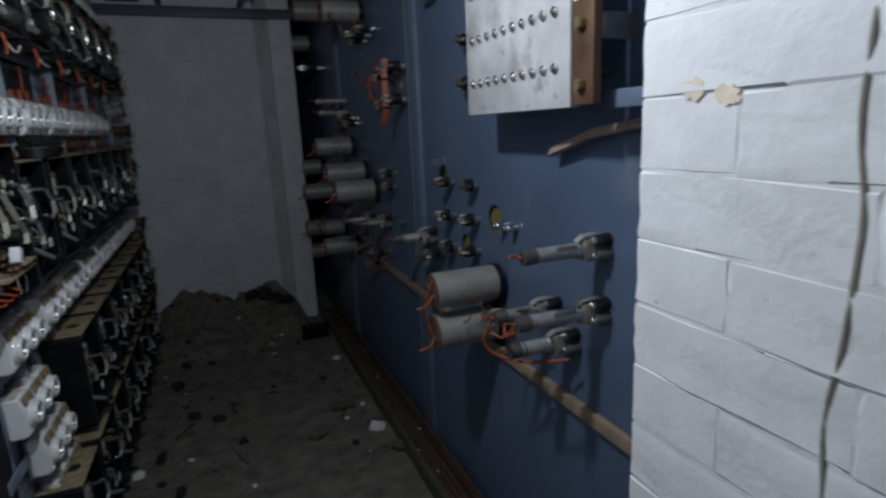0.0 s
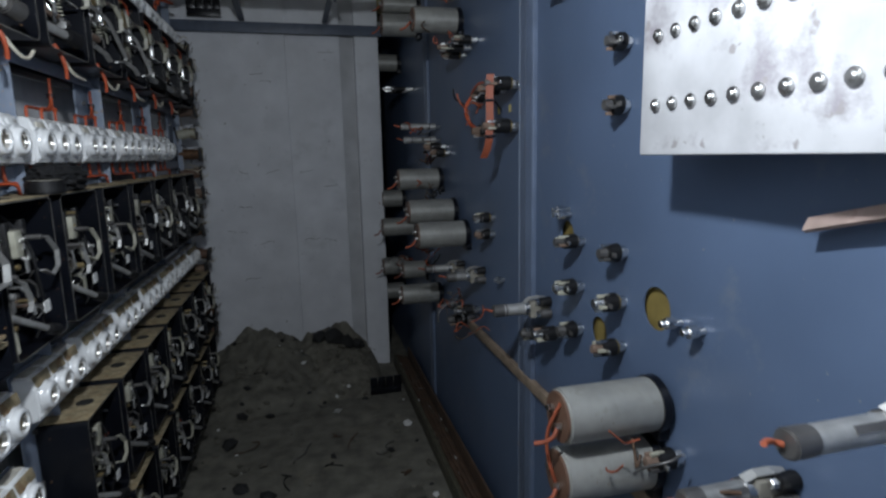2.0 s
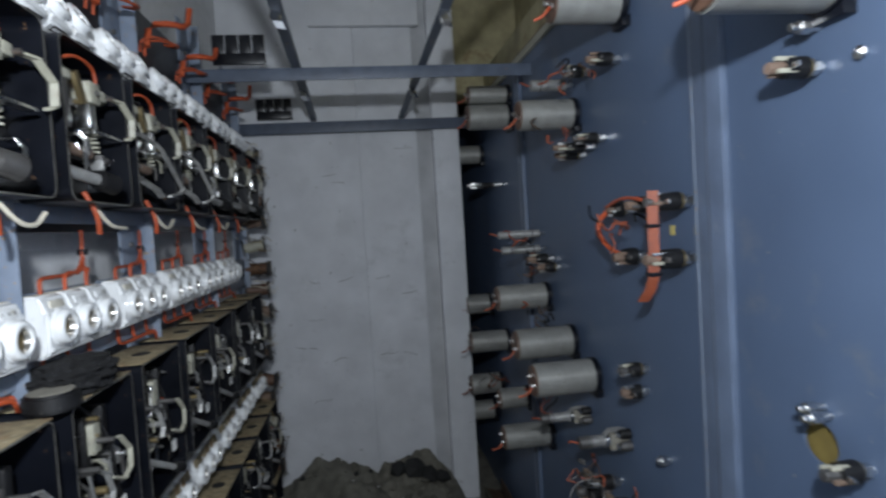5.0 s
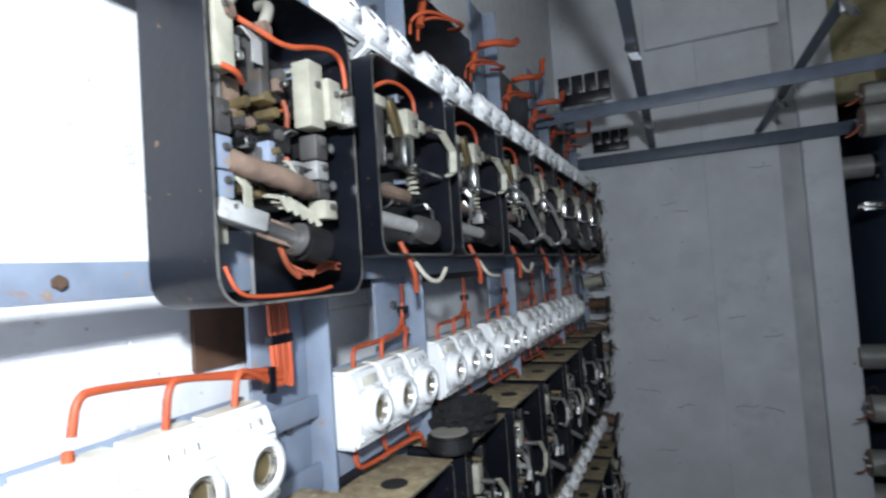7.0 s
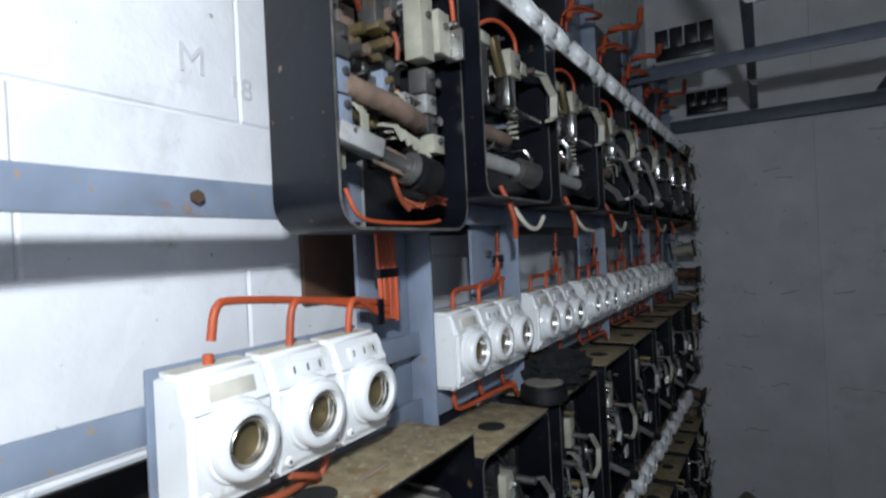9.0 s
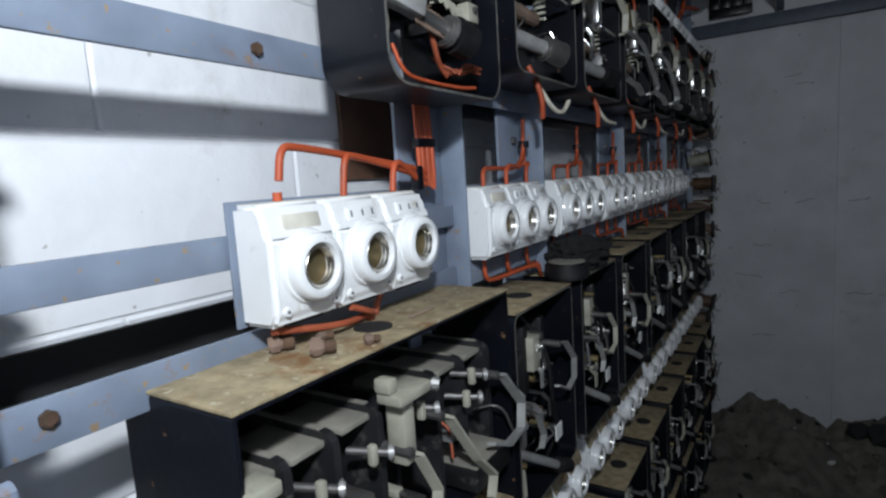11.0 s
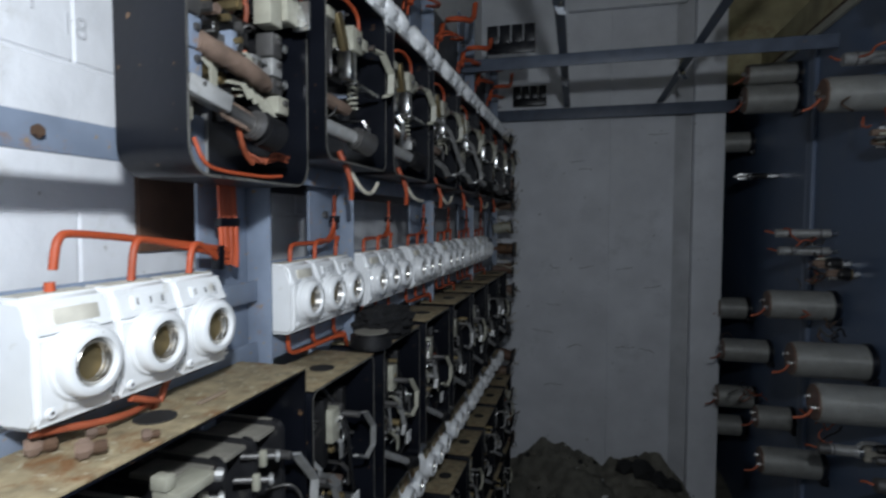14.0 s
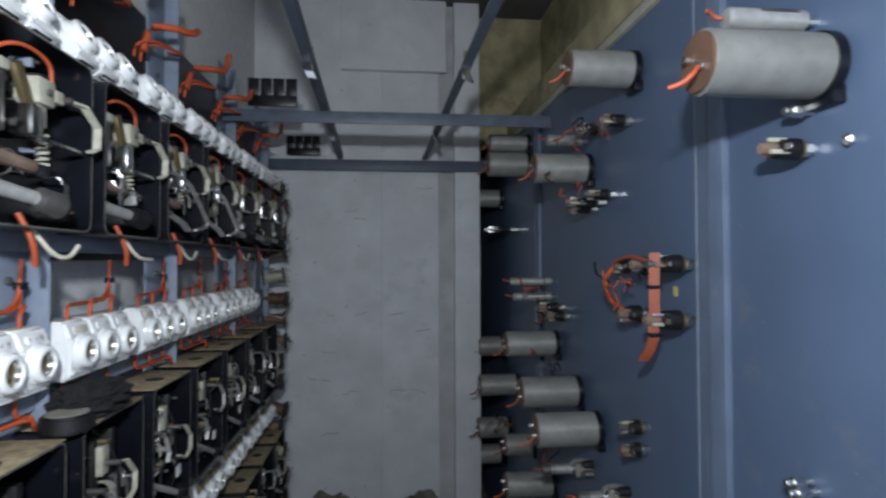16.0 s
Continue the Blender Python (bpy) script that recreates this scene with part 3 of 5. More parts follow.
def innards(f, w, h, d, style, seed):
    """Contacts, coils and leads inside an open relay box: x out, y across, z up."""
    r = random.Random(seed)
    for k in range(3):
        z = h * (0.30 + 0.2 * k)
        blk = part("insulator", made(box, 0.004, d * r.uniform(0.35, 0.6), w * 0.22, w * 0.62, z, z + h * 0.11, 0.002), BAKELITE, f)
        for j in range(3):
            bolt(blk, d * 0.3, d * r.uniform(0.62, 0.8), w * (0.27 + 0.14 * j), z + h * 0.05, r.uniform(0.004, 0.007), r.choice((NICKEL, BRASS, DARK_STEEL)))
    for k in range(4):
        z = h * (0.18 + 0.19 * k)
        part("contact_plate", made(box, d * 0.4, d * 0.66, w * 0.07, w * 0.19, z, z + h * 0.14, 0.0015), (ALU, CREAM, BAKELITE, ALU)[(k + seed) % 4], f)
        bolt(f, d * 0.66, d * 0.74, w * 0.13, z + h * 0.10, 0.0055, DARK_STEEL)
    for k in range(5):
        y, z = w * r.uniform(0.2, 0.85), h * r.uniform(0.25, 0.85)
        bm = bmesh.new()
        strip(bm, [(d * 0.2, y, z), (d * 0.75, y, z), (d * 0.85, y + 0.004, z - 0.012), (d * 0.85, y + 0.004, z - 0.034)], (0, 1, 0), r.uniform(0.007, 0.013))
        part("spring_clip", bm, r.choice((ALU, NICKEL, DARK_STEEL, CREAM)), f, angle=12)
    for k in range(16 if style == "large" else 9):
        y, z, x = w * r.uniform(0.1, 0.86), h * r.uniform(0.2, 0.9), d * r.uniform(0.45, 0.85)
        a, b = r.uniform(0.006, 0.016), r.uniform(0.006, 0.022)
        if k % 3:
            part("fitting", made(box, x - 0.03, x, y, y + a, z, z + b, 0.0012), r.choice((DARK_STEEL, BAKELITE, BAKELITE, ALU, BURNT, STEEL_BLUE)), f)
            bolt(f, x, x + 0.008, y + a / 2, z + b / 2, min(a, b) * 0.35, r.choice((NICKEL, DARK_STEEL, BRASS)))
        else:
            bm = bmesh.new()
            wire(bm, [(x - 0.03, y, z), (x, y + 0.01, z + 0.006), (x + 0.004, y + r.uniform(-0.03, 0.03), z + r.uniform(-0.04, 0.02)), (x - 0.03, y, z - 0.03)], 0.0018, 5, 2)
            part("thin_lead", bm, r.choice((ORANGE, BAKELITE, BAKELITE, DARK_STEEL)), f)
    if style == "large":
        large_innards(f, w, h, d)
    elif style == "upper":
        block = part("contact_block", made(box, d * 0.55, d * 0.98, 0.093, 0.128, 0.168, 0.204, 0.002), CREAM, f, "cream moulded contact block")
        part("lug", made(box, d * 0.6, d * 0.98, 0.129, 0.150, 0.178, 0.196, 0.002), CREAM, block)
        part("lug", made(box, d * 0.6, d * 0.9, 0.100, 0.120, 0.150, 0.1675, 0.002), CREAM, block)
        bolt(block, d * 0.98, d * 1.05, 0.110, 0.186, 0.005, DARK_STEEL)
        c_arm(f, d * 1.0, [(0.150, 0.186, 0.0), (0.176, 0.184, 0.012), (0.206, 0.160, 0.016), (0.208, 0.128, 0.014), (0.196, 0.122, 0.010)], 0.011, 0.004, CREAM)
        part("silver_plate", made(box, d * 0.8, d * 1.06, 0.068, 0.090, 0.120, 0.160, 0.0015), NICKEL, f, "bright silver contact plate")
        part("bridge", made(box, d * 0.8, d * 1.02, 0.092, 0.190, 0.117, 0.122, 0.001), NICKEL, f)
        tilt = Matrix.Translation((d * 0.9, 0.066, 0.185)) @ Matrix.Rotation(radians(28), 4, "X")
        part("brass_plate", made(box, -0.004, 0.004, -0.009, 0.009, -0.026, 0.026, 0.001, tilt), BRASS, f, "yellowed brass plate")
        part("spring_pillar", made(box, d * 0.5, d * 0.92, 0.016, 0.034, 0.115, 0.190, 0.002), DARK_STEEL, f)
        part("contact_cap", made(box, d * 0.5, d * 0.95, 0.014, 0.040, 0.1905, 0.205, 0.002), CREAM, f)
        if seed in (3, 5):
            body = part("plunger", made(rod, (d * 0.75, 0.012, 0.050), (d * 1.05, 0.078, 0.038), 0.0105, 14, 0.0095, 0.001), ALU, f)
            part("knob", made(rod, (d * 1.05, 0.078, 0.038), (d * 1.22, 0.112, 0.030), 0.0165, 20, 0.0175, 0.003), (DARK_STEEL, BAKELITE)[seed == 5], body, "ribbed round plunger knob")
        else:
            c_arm(f, d * 1.15, [(0.020, 0.155, -0.02), (0.070, 0.135, 0.0), (0.085, 0.125, 0.006), (0.172, 0.050, 0.016), (0.165, 0.038, 0.014), (0.110, 0.028, 0.008)], 0.009, 0.0045, ALU, "long bright folded contact lever")
            c_arm(f, d * 1.0, [(0.030, 0.060, -0.01), (0.060, 0.040, 0.01), (0.085, 0.026, 0.012)], 0.012, 0.006, ALU)
        bm = bmesh.new()
        wire(bm, [(d * 0.7 + 0.0075 * math.cos(k * 0.785), w * 0.62 + 0.0075 * math.sin(k * 0.785), h * (0.36 + 0.16 * k / 40)) for k in range(41)], 0.0022, 5, 0)
        part("coil_spring", bm, CREAM, f)
        part("burnt_core", made(rod, (d * 0.6, w * 0.12, h * 0.36), (d * 0.75, w * 0.5, h * 0.33), 0.010, 10, 0.009, 0.002), BURNT, f)
        bm = bmesh.new()
        wire(bm, [(d * 0.5, w * 0.15, h * 0.82), (d * 0.8, w * 0.3, h * 0.95), (d * 0.85, w * 0.6, h * 0.93), (d * 0.85, w * 0.62, h * 0.8)], 0.003)
        part("lead", bm, ORANGE, f)
    else:
        q, u = r.uniform(-0.02, 0.02), r.uniform(-0.025, 0.02)
        c_arm(f, d * 1.02, [(w * 0.52 + q, h * 0.70 + u, 0.0), (w * 0.62 + q, h * 0.69 + u, 0.008), (w * 0.74 + q, h * 0.58 + u, 0.012), (w * 0.73 + q, h * 0.47 + u, 0.012), (w * 0.64 + q, h * 0.42 + u, 0.008), (w * 0.52 + q, h * 0.47 + u, 0.002)], 0.008, 0.0032, r.choice((ALU, CREAM)), "pale folded contact arm")
        c_arm(f, d * 0.98, [(w * 0.20 - q, h * 0.58 - u, 0.0), (w * 0.30 - q, h * 0.52 - u, 0.008), (w * 0.36 - q, h * 0.40 - u, 0.010), (w * 0.34 - q, h * 0.33 - u, 0.008)], 0.008, 0.0032, ALU)
        part("plunger", made(rod, (d * 0.8, w * 0.10, h * 0.30), (d * 1.1, w * 0.46, h * 0.13), 0.0065, 12, 0.006, 0.001), ALU, f)
        part("plunger_head", made(rod, (d * 1.1, w * 0.46, h * 0.13), (d * 1.2, w * 0.58, h * 0.09), 0.011, 14, 0.010, 0.002), BAKELITE, f)
        part("contact_block", made(box, d * 0.55, d * 0.85, w * 0.42, w * 0.54, h * 0.62, h * 0.80, 0.002), CREAM, f)
        for k in range(3):
            part("arc_chute", made(box, 0.004, d * 0.75, w * (0.08 + 0.3 * k), w * (0.16 + 0.3 * k), h * 0.5, h * 0.86, 0.003), BAKELITE, f)
        for k in range(6):
            y, z, x = w * r.uniform(0.12, 0.88), h * r.uniform(0.12, 0.82), d * r.uniform(0.7, 0.95)
            bm = bmesh.new()
            dy, dz = r.uniform(-0.02, 0.02), r.uniform(-0.04, 0.01)
            strip(bm, [(x - 0.03, y, z), (x, y + dy * 0.3, z + 0.004), (x + 0.004, y + dy, z + dz), (x - 0.008, y + dy * 1.6, z + dz - 0.012)], (r.uniform(-0.2, 0.2), 1, r.uniform(-0.5, 0.5)), r.uniform(0.006, 0.014))
            part("contact_finger", bm, r.choice((ALU, ALU, CREAM, NICKEL, DARK_STEEL)), f, angle=12)
            bolt(f, x - 0.02, x + 0.006, y + dy * 0.5, z + 0.006, r.uniform(0.004, 0.007), r.choice((NICKEL, ALU, DARK_STEEL, BRASS)))
        part("tag", made(box, d * 1.02, d * 1.04, w * 0.55, w * 0.66, h * 0.22, h * 0.30), PALE, f)
        bm = bmesh.new()
        wire(bm, [(d * 0.6, w * 0.5, h * 0.9), (d * 0.9, w * 0.62, h * 0.7), (d * 0.95, w * 0.6, h * 0.45), (d * 0.9, w * 0.75, h * 0.2), (d * 0.7, w * 0.7, h * 0.02)], 0.003)
        part("lead", bm, BAKELITE, f)


def rounded(w, h, r, y0=0.0, z0=0.0, seg=5):
    pts = []
    for cy, cz, a0 in ((w - r, r, -90), (w - r, h - r, 0), (r, h - r, 90), (r, r, 180)):
        for k in range(seg + 1):
            a = radians(a0 + 90 * k / seg)
            pts.append((y0 + cy + r * math.cos(a), z0 + cz + r * math.sin(a)))
    return pts


def shell(bm, w, h, d, r, t=0.0025):
    """An open box with rounded corners, its back at x = 0."""
    outer, inner = rounded(w, h, r), rounded(w - 2 * t, h - 2 * t, max(r - t, 0.001), t, t)
    k = len(outer)
    rows = [[bm.verts.new((x, y, z)) for y, z in pts] for x, pts in ((0, outer), (d, outer), (d, inner), (t, inner))]
    for a, b in zip(rows, rows[1:]):
        for j in range(k):
            bm.faces.new((a[j], a[(j + 1) % k], b[(j + 1) % k], b[j]))
    bm.faces.new(rows[0][::-1]), bm.faces.new(rows[3])


def relay_box(label, w, h, d, r, style, seed, at):
    f = thing("relay", label, "relay", "open relays of the frame", at=at)
    part("case", made(shell, w, h, d, r), BLACK, f, "black enamelled open case")
    outer, inner = rounded(w, h, r), rounded(w - 0.005, h - 0.005, max(r - 0.0025, 0.001), 0.0025, 0.0025)
    bm = bmesh.new()
    k = len(outer)
    loops = [[bm.verts.new((x, y, z)) for y, z in pts] for x, pts in ((d + 0.0001, outer), (d + 0.0007, outer), (d + 0.0007, inner), (d + 0.0001, inner))]
    for a, b in zip(loops, loops[1:] + loops[:1]):
        for j in range(k):
            bm.faces.new((a[j], a[(j + 1) % k], b[(j + 1) % k], b[j]))
    part("rim", bm, WORN_EDGE, f, "worn bright rim")
    innards(f, w, h, d, style, seed)
    return f


relay_box("large open black relay with scorched contacts and orange leads", 0.212, 0.302, 0.076, 0.028, "large", 1, pose(-0.036, 2.158, 1.430))
variants = [relay_box("open black relay with bent silver contact arms", 0.222, 0.255, 0.078, 0.020, "upper", s, pose(-0.036, 2.415 + 0.26 * i, 1.472)) for i, s in enumerate((3, 5, 2, 4))]
for k in range(4, 7):
    copy_thing(variants[(1, 0, 1)[k - 4]], pose(-0.036, 2.415 + 0.26 * k, 1.472))

# wide cabinet with the row of arc chutes
cab = thing("contactor_cabinet", "wide open black steel contactor cabinet with a dusty rusted top", "electrical cabinet", at=pose(-0.075, 1.965, 0.905))
W, H, D = 0.375, 0.310, 0.125
part("case", made(shell, W, H - 0.003, D, 0.004, 0.003), BLACK, cab, "black enamelled sheet case")
bm = bmesh.new()
box(bm, -0.002, D + 0.001, -0.001, W + 0.001, H - 0.003, H, 0.0008)
top = part("top", bm, DUSTY, cab, "rust brown dusty top plate")
# Flat black disc paints the dark of the cable hole.
part("cable_hole", made(rod, (0.082, 0.184, H), (0.082, 0.184, H + 0.0012), 0.018, 24), BLACK_AND_GAP_DARK, top)
for y, x, r in ((0.090, 0.052, 0.0085), (0.096, 0.092, 0.0085), (0.129, 0.066, 0.006), (0.137, 0.112, 0.0055)):
    head = part("bolt", made(rod, (x, y, H + r * 0.9), (x + r * 0.9, y + r, H + r * 0.9), r, 8, r * 0.85, r * 0.25), BURNT, top)
    part("shank", made(rod, (x + r * 0.9, y + r, H + r * 0.85), (x + r * 1.6, y + r * 1.8, H + r * 0.8), r * 0.6, 10, None, 0.001), RUST, head)
part("wood_splinter", made(box, 0.094, 0.099, 0.222, 0.262, H + 0.0004, H + 0.003, 0.0008), WOOD, top)
for yr in (0.055, 0.104, 0.158, 0.248, 0.300, 0.356):
    corner = [(0.107 - 0.012 * (1 - math.cos(radians(a))), 0.238 + 0.012 * math.sin(radians(a))) for a in (0, 30, 60, 90)]
    bm = bmesh.new()
    prism(bm, [(0.004, 0.070), (0.100, 0.070), (0.107, 0.085)] + corner + [(0.004, 0.250)], 1, yr - 0.0075, yr)
    box(bm, 0.004, 0.050, yr - 0.042, yr - 0.0076, 0.075, 0.236)
    prism(bm, [(0.004, 0.070), (0.084, 0.070), (0.084, 0.226), (0.072, 0.238), (0.004, 0.238)], 1, yr - 0.0475, yr - 0.0421)
    chute = part("arc_chute", bm, CHUTE, cab, "black moulded arc chute")
    part("chute_shelf", made(box, 0.030, 0.099, yr - 0.0425, yr - 0.0078, 0.2385, 0.2445, 0.0012), DUST_GREY, chute, "dust covered chute top")
    part("dust", made(box, 0.010, 0.092, yr - 0.0068, yr - 0.0008, 0.2501, 0.2510), DUST_GREY, chute)
block = part("contact_block", made(box, D * 0.90, D * 1.06, 0.155, 0.171, 0.200, 0.258, 0.0025), CREAM, cab, "cream moulded contact block")
part("crosspiece", made(box, D * 0.92, D * 1.13, 0.142, 0.188, 0.2585, 0.268, 0.002), CREAM, block)
part("lug", made(box, D * 0.92, D * 1.05, 0.140, 0.152, 0.2685, 0.281, 0.002), CREAM, block)
part("lug_screw", made(rod, (D * 1.13, 0.186, 0.265), (D * 1.18, 0.189, 0.264), 0.006, 10, None, 0.001), ALU, block)
part("post", made(box, D * 0.86, D * 1.02, 0.003, 0.017, 0.060, 0.246, 0.003), CREAM, cab, "dusty cream moulded post")
part("post_cap", made(box, D * 0.86, D * 1.06, 0.001, 0.026, 0.2465, 0.257, 0.002), CREAM, cab)
BAR = "dull silver folded contact arm"
c_arm(cab, D * 1.08, [(0.157, 0.213, -0.006), (0.168, 0.206, 0.0), (0.186, 0.166, 0.006), (0.179, 0.143, 0.008), (0.146, 0.140, 0.008), (0.102, 0.176, 0.004), (0.092, 0.196, 0.0)], 0.010, 0.0036, CREAM, BAR)
c_arm(cab, D * 1.08, [(0.318, 0.226, -0.006), (0.332, 0.222, 0.0), (0.366, 0.178, 0.006), (0.358, 0.150, 0.008), (0.322, 0.146, 0.008), (0.292, 0.160, 0.004)], 0.010, 0.0036, ALU, BAR)
c_arm(cab, D * 1.08, [(0.206, 0.226, -0.006), (0.220, 0.218, 0.0), (0.258, 0.160, 0.006), (0.286, 0.130, 0.008), (0.280, 0.108, 0.008)], 0.010, 0.0036, CREAM, BAR)
c_arm(cab, D * 1.08, [(0.010, 0.205, -0.006), (0.040, 0.192, 0.0), (0.070, 0.146, 0.006), (0.062, 0.120, 0.006)], 0.010, 0.0036, CREAM, BAR)
for y, z in ((0.078, 0.221), (0.040, 0.220), (0.136, 0.222), (0.206, 0.232), (0.287, 0.212), (0.300, 0.232)):
    stem = part("thumb_screw", made(rod, (D * 0.78, y - 0.016, z + 0.002), (D * 1.03, y, z), 0.0034, 10, None, 0.0008), DARK_STEEL, cab, "dusty thumb screw")
    part("thumb_head", made(rod, (D * 1.03, y, z), (D * 1.06, y + 0.003, z), 0.0072, 16, 0.0066, 0.0015), ALU, stem)
    part("ear", made(box, D * 0.94, D * 1.00, y - 0.014, y - 0.007, z - 0.008, z + 0.010, 0.002), CREAM, stem)
part("lever_block", made(box, 0.060, D * 1.10, 0.262, 0.338, 0.118, 0.142, 0.002), BAKELITE, cab, "black lever block with dust on top")
part("lever_dust", made(box, 0.064, D * 1.08, 0.265, 0.335, 0.1422, 0.1432), DUST_GREY, cab)
bm = bmesh.new()
for y0, y1, x0, x1 in ((0.270, 0.346, D * 0.66, D * 0.76), (0.270, 0.346, D * 0.98, D * 1.08), (0.270, 0.282, D * 0.7605, D * 0.9795), (0.334, 0.346, D * 0.7605, D * 0.9795)):
    box(bm, x0, x1, y0, y1, 0.064, 0.070, 0.0008)
part("slotted_plate", bm, DUSTY, cab, "dusty plate with a square opening")
clutter = random.Random(41)
for k in range(26):
    y, z, x = clutter.uniform(0.03, 0.345), clutter.uniform(0.03, 0.19), D * clutter.uniform(0.86, 1.02)
    a, b = clutter.uniform(0.006, 0.016), clutter.uniform(0.006, 0.020)
    if k % 3 == 2:
        bm = bmesh.new()
        wire(bm, [(x - 0.03, y, z), (x, y + 0.012, z + 0.008), (x + 0.006, y + clutter.uniform(-0.03, 0.03), z - 0.03)], 0.0018, 5, 2)
        part("thin_lead", bm, clutter.choice((ORANGE_DULL, BAKELITE, DARK_STEEL)), cab)
    else:
        piece = part("fitting", made(box, x - 0.035, x, y, y + a, z, z + b, 0.0012), clutter.choice((CREAM, DUST_GREY, DARK_STEEL, BAKELITE, ALU, BURNT)), cab)
        bolt(piece, x, x + 0.007, y + a / 2, z + b / 2, min(a, b) * 0.35, clutter.choice((NICKEL, DARK_STEEL, BRASS)))
part("shelf", made(box, 0.01, D * 0.98, 0.25, W - 0.006, 0.10, 0.112, 0.001), BLACK, cab)
part("shelf", made(box, 0.01, D * 1.0, 0.19, W - 0.006, 0.045, 0.052, 0.001), DUSTY, cab)
part("porcelain_tag", made(box, -0.009, 0.009, -0.011, 0.011, -0.016, 0.016, 0.002, Matrix.Translation((D * 1.06, 0.236, 0.092)) @ Matrix.Rotation(radians(-24), 4, "X")), PORCELAIN, cab, "tilted white porcelain piece")
bm = bmesh.new()
for k in range(4):
    wire(bm, [(0.05, 0.08 + 0.05 * k, 0.02), (0.10, 0.10 + 0.05 * k, 0.03), (D, 0.14 + 0.04 * k, 0.012), (D * 0.9, 0.2 + 0.03 * k, 0.006)], 0.003)
part("lead", bm, ORANGE, cab, "loose orange leads")

mids = []
for i, s in enumerate((11, 12, 13, 14, 15)):
    b = relay_box("open black contactor with silver arms and dusty top", 0.205, 0.27, 0.10, 0.014, "mid", s, pose(-0.055, 2.365 + 0.25 * i, 0.905))
    t = part("top", made(box, 0.0, 0.101, 0.002, 0.203, 0.2702, 0.2722, 0.0006), DUSTY, b, "dusty brown top")
    # Black disc on the top, painted as the hole's dark.
    part("cable_hole", made(rod, (0.062, 0.10, 0.2722), (0.062, 0.10, 0.2730), 0.018, 18), BLACK_AND_GAP_DARK, t)
    mids.append(b)
for k in range(5, 7):
    copy_thing(mids[(1, 0, 2)[k - 4]], pose(-0.055, 2.365 + 0.25 * k, 0.905))
for i in range(7):
    copy_thing(mids[(2, 0, 4, 1, 3, 0, 2)[i]], pose(-0.055, 2.60 + 0.24 * i, 0.42))

for i in range(8):
    copy_thing(mids[(0, 3, 1, 4, 2, 0, 3, 1)[i]], pose(-0.055, 2.35 + 0.24 * i, 0.11))

# ---------------------------------------------------------------- overhead tray
tray = thing("overhead_cable_rack", "dark blue grey steel bars of an overhead cable rack", "cable rack")
for y, z0, z1 in ((3.63, 1.900, 1.941), (4.47, 1.876, 1.930)):
    part("cross_bar", made(box, -0.12, 1.08, y, y + 0.006, z0, z1, 0.001), FRAME_DARK, tray)
    part("cross_flange", made(box, -0.12, 1.08, y + 0.0062, y + 0.035, z1 - 0.005, z1, 0.001), FRAME_DARK, tray)
for x in (0.300, 0.714):
    bm = bmesh.new()
    strip(bm, [(x + 0.036, 1.2, 1.949), (x, 3.0, 1.949), (x - 0.029, 4.46, 1.936)], (1, 0.02, 0), 0.026, 0.006)
    strip(bm, [(x + 0.048, 1.2, 1.959), (x + 0.012, 3.0, 1.959), (x - 0.017, 4.46, 1.946)], (0, 0, 1), 0.020, 0.004)
    rail = part("rail", bm, FRAME_DARK, tray)
    for y in (2.42, 3.18, 3.93):
        xr = x - 0.02 * (y - 3)
        bm = bmesh.new()
        strip(bm, [(xr + 0.004, y - 0.006, 1.985), (xr - 0.002, y - 0.008, 1.943), (xr - 0.004, y - 0.012, 1.930), (xr + 0.002, y - 0.014, 1.918), (xr + 0.010, y - 0.006, 1.902)], (0.9, 0.4, 0), 0.024, 0.003)
        clamp = part("rail_clamp", bm, NICKEL, rail, "bright nickel hook clamp", angle=12)
        part("bolt", made(rod, (xr, y + 0.012, 1.918), (xr, y + 0.012, 1.9455), 0.010, 6, None, 0.001), NICKEL, clamp)
    for y in (2.62, 3.40):
        part("rivet", made(rod, (x - 0.02 * (y - 3), y, 1.941), (x - 0.02 * (y - 3), y, 1.9458), 0.007, 8), DARK_STEEL, rail)
for y, x in ((3.60, 0.04), (4.45, 0.015)):
    comb = thing("cable_comb", "black slotted cable comb on the overhead rack", "cable comb", "cable combs", at=pose(x, y, 1.946))
    bm = bmesh.new()
    box(bm, 0, 0.160, 0, 0.012, 0, 0.035, 0.001)
    for k in range(4):
        box(bm, 0.041 * k, 0.041 * k + 0.036, 0.0002, 0.0118, 0.0335, 0.092, 0.001)
    part("plate", bm, BLACK, comb)

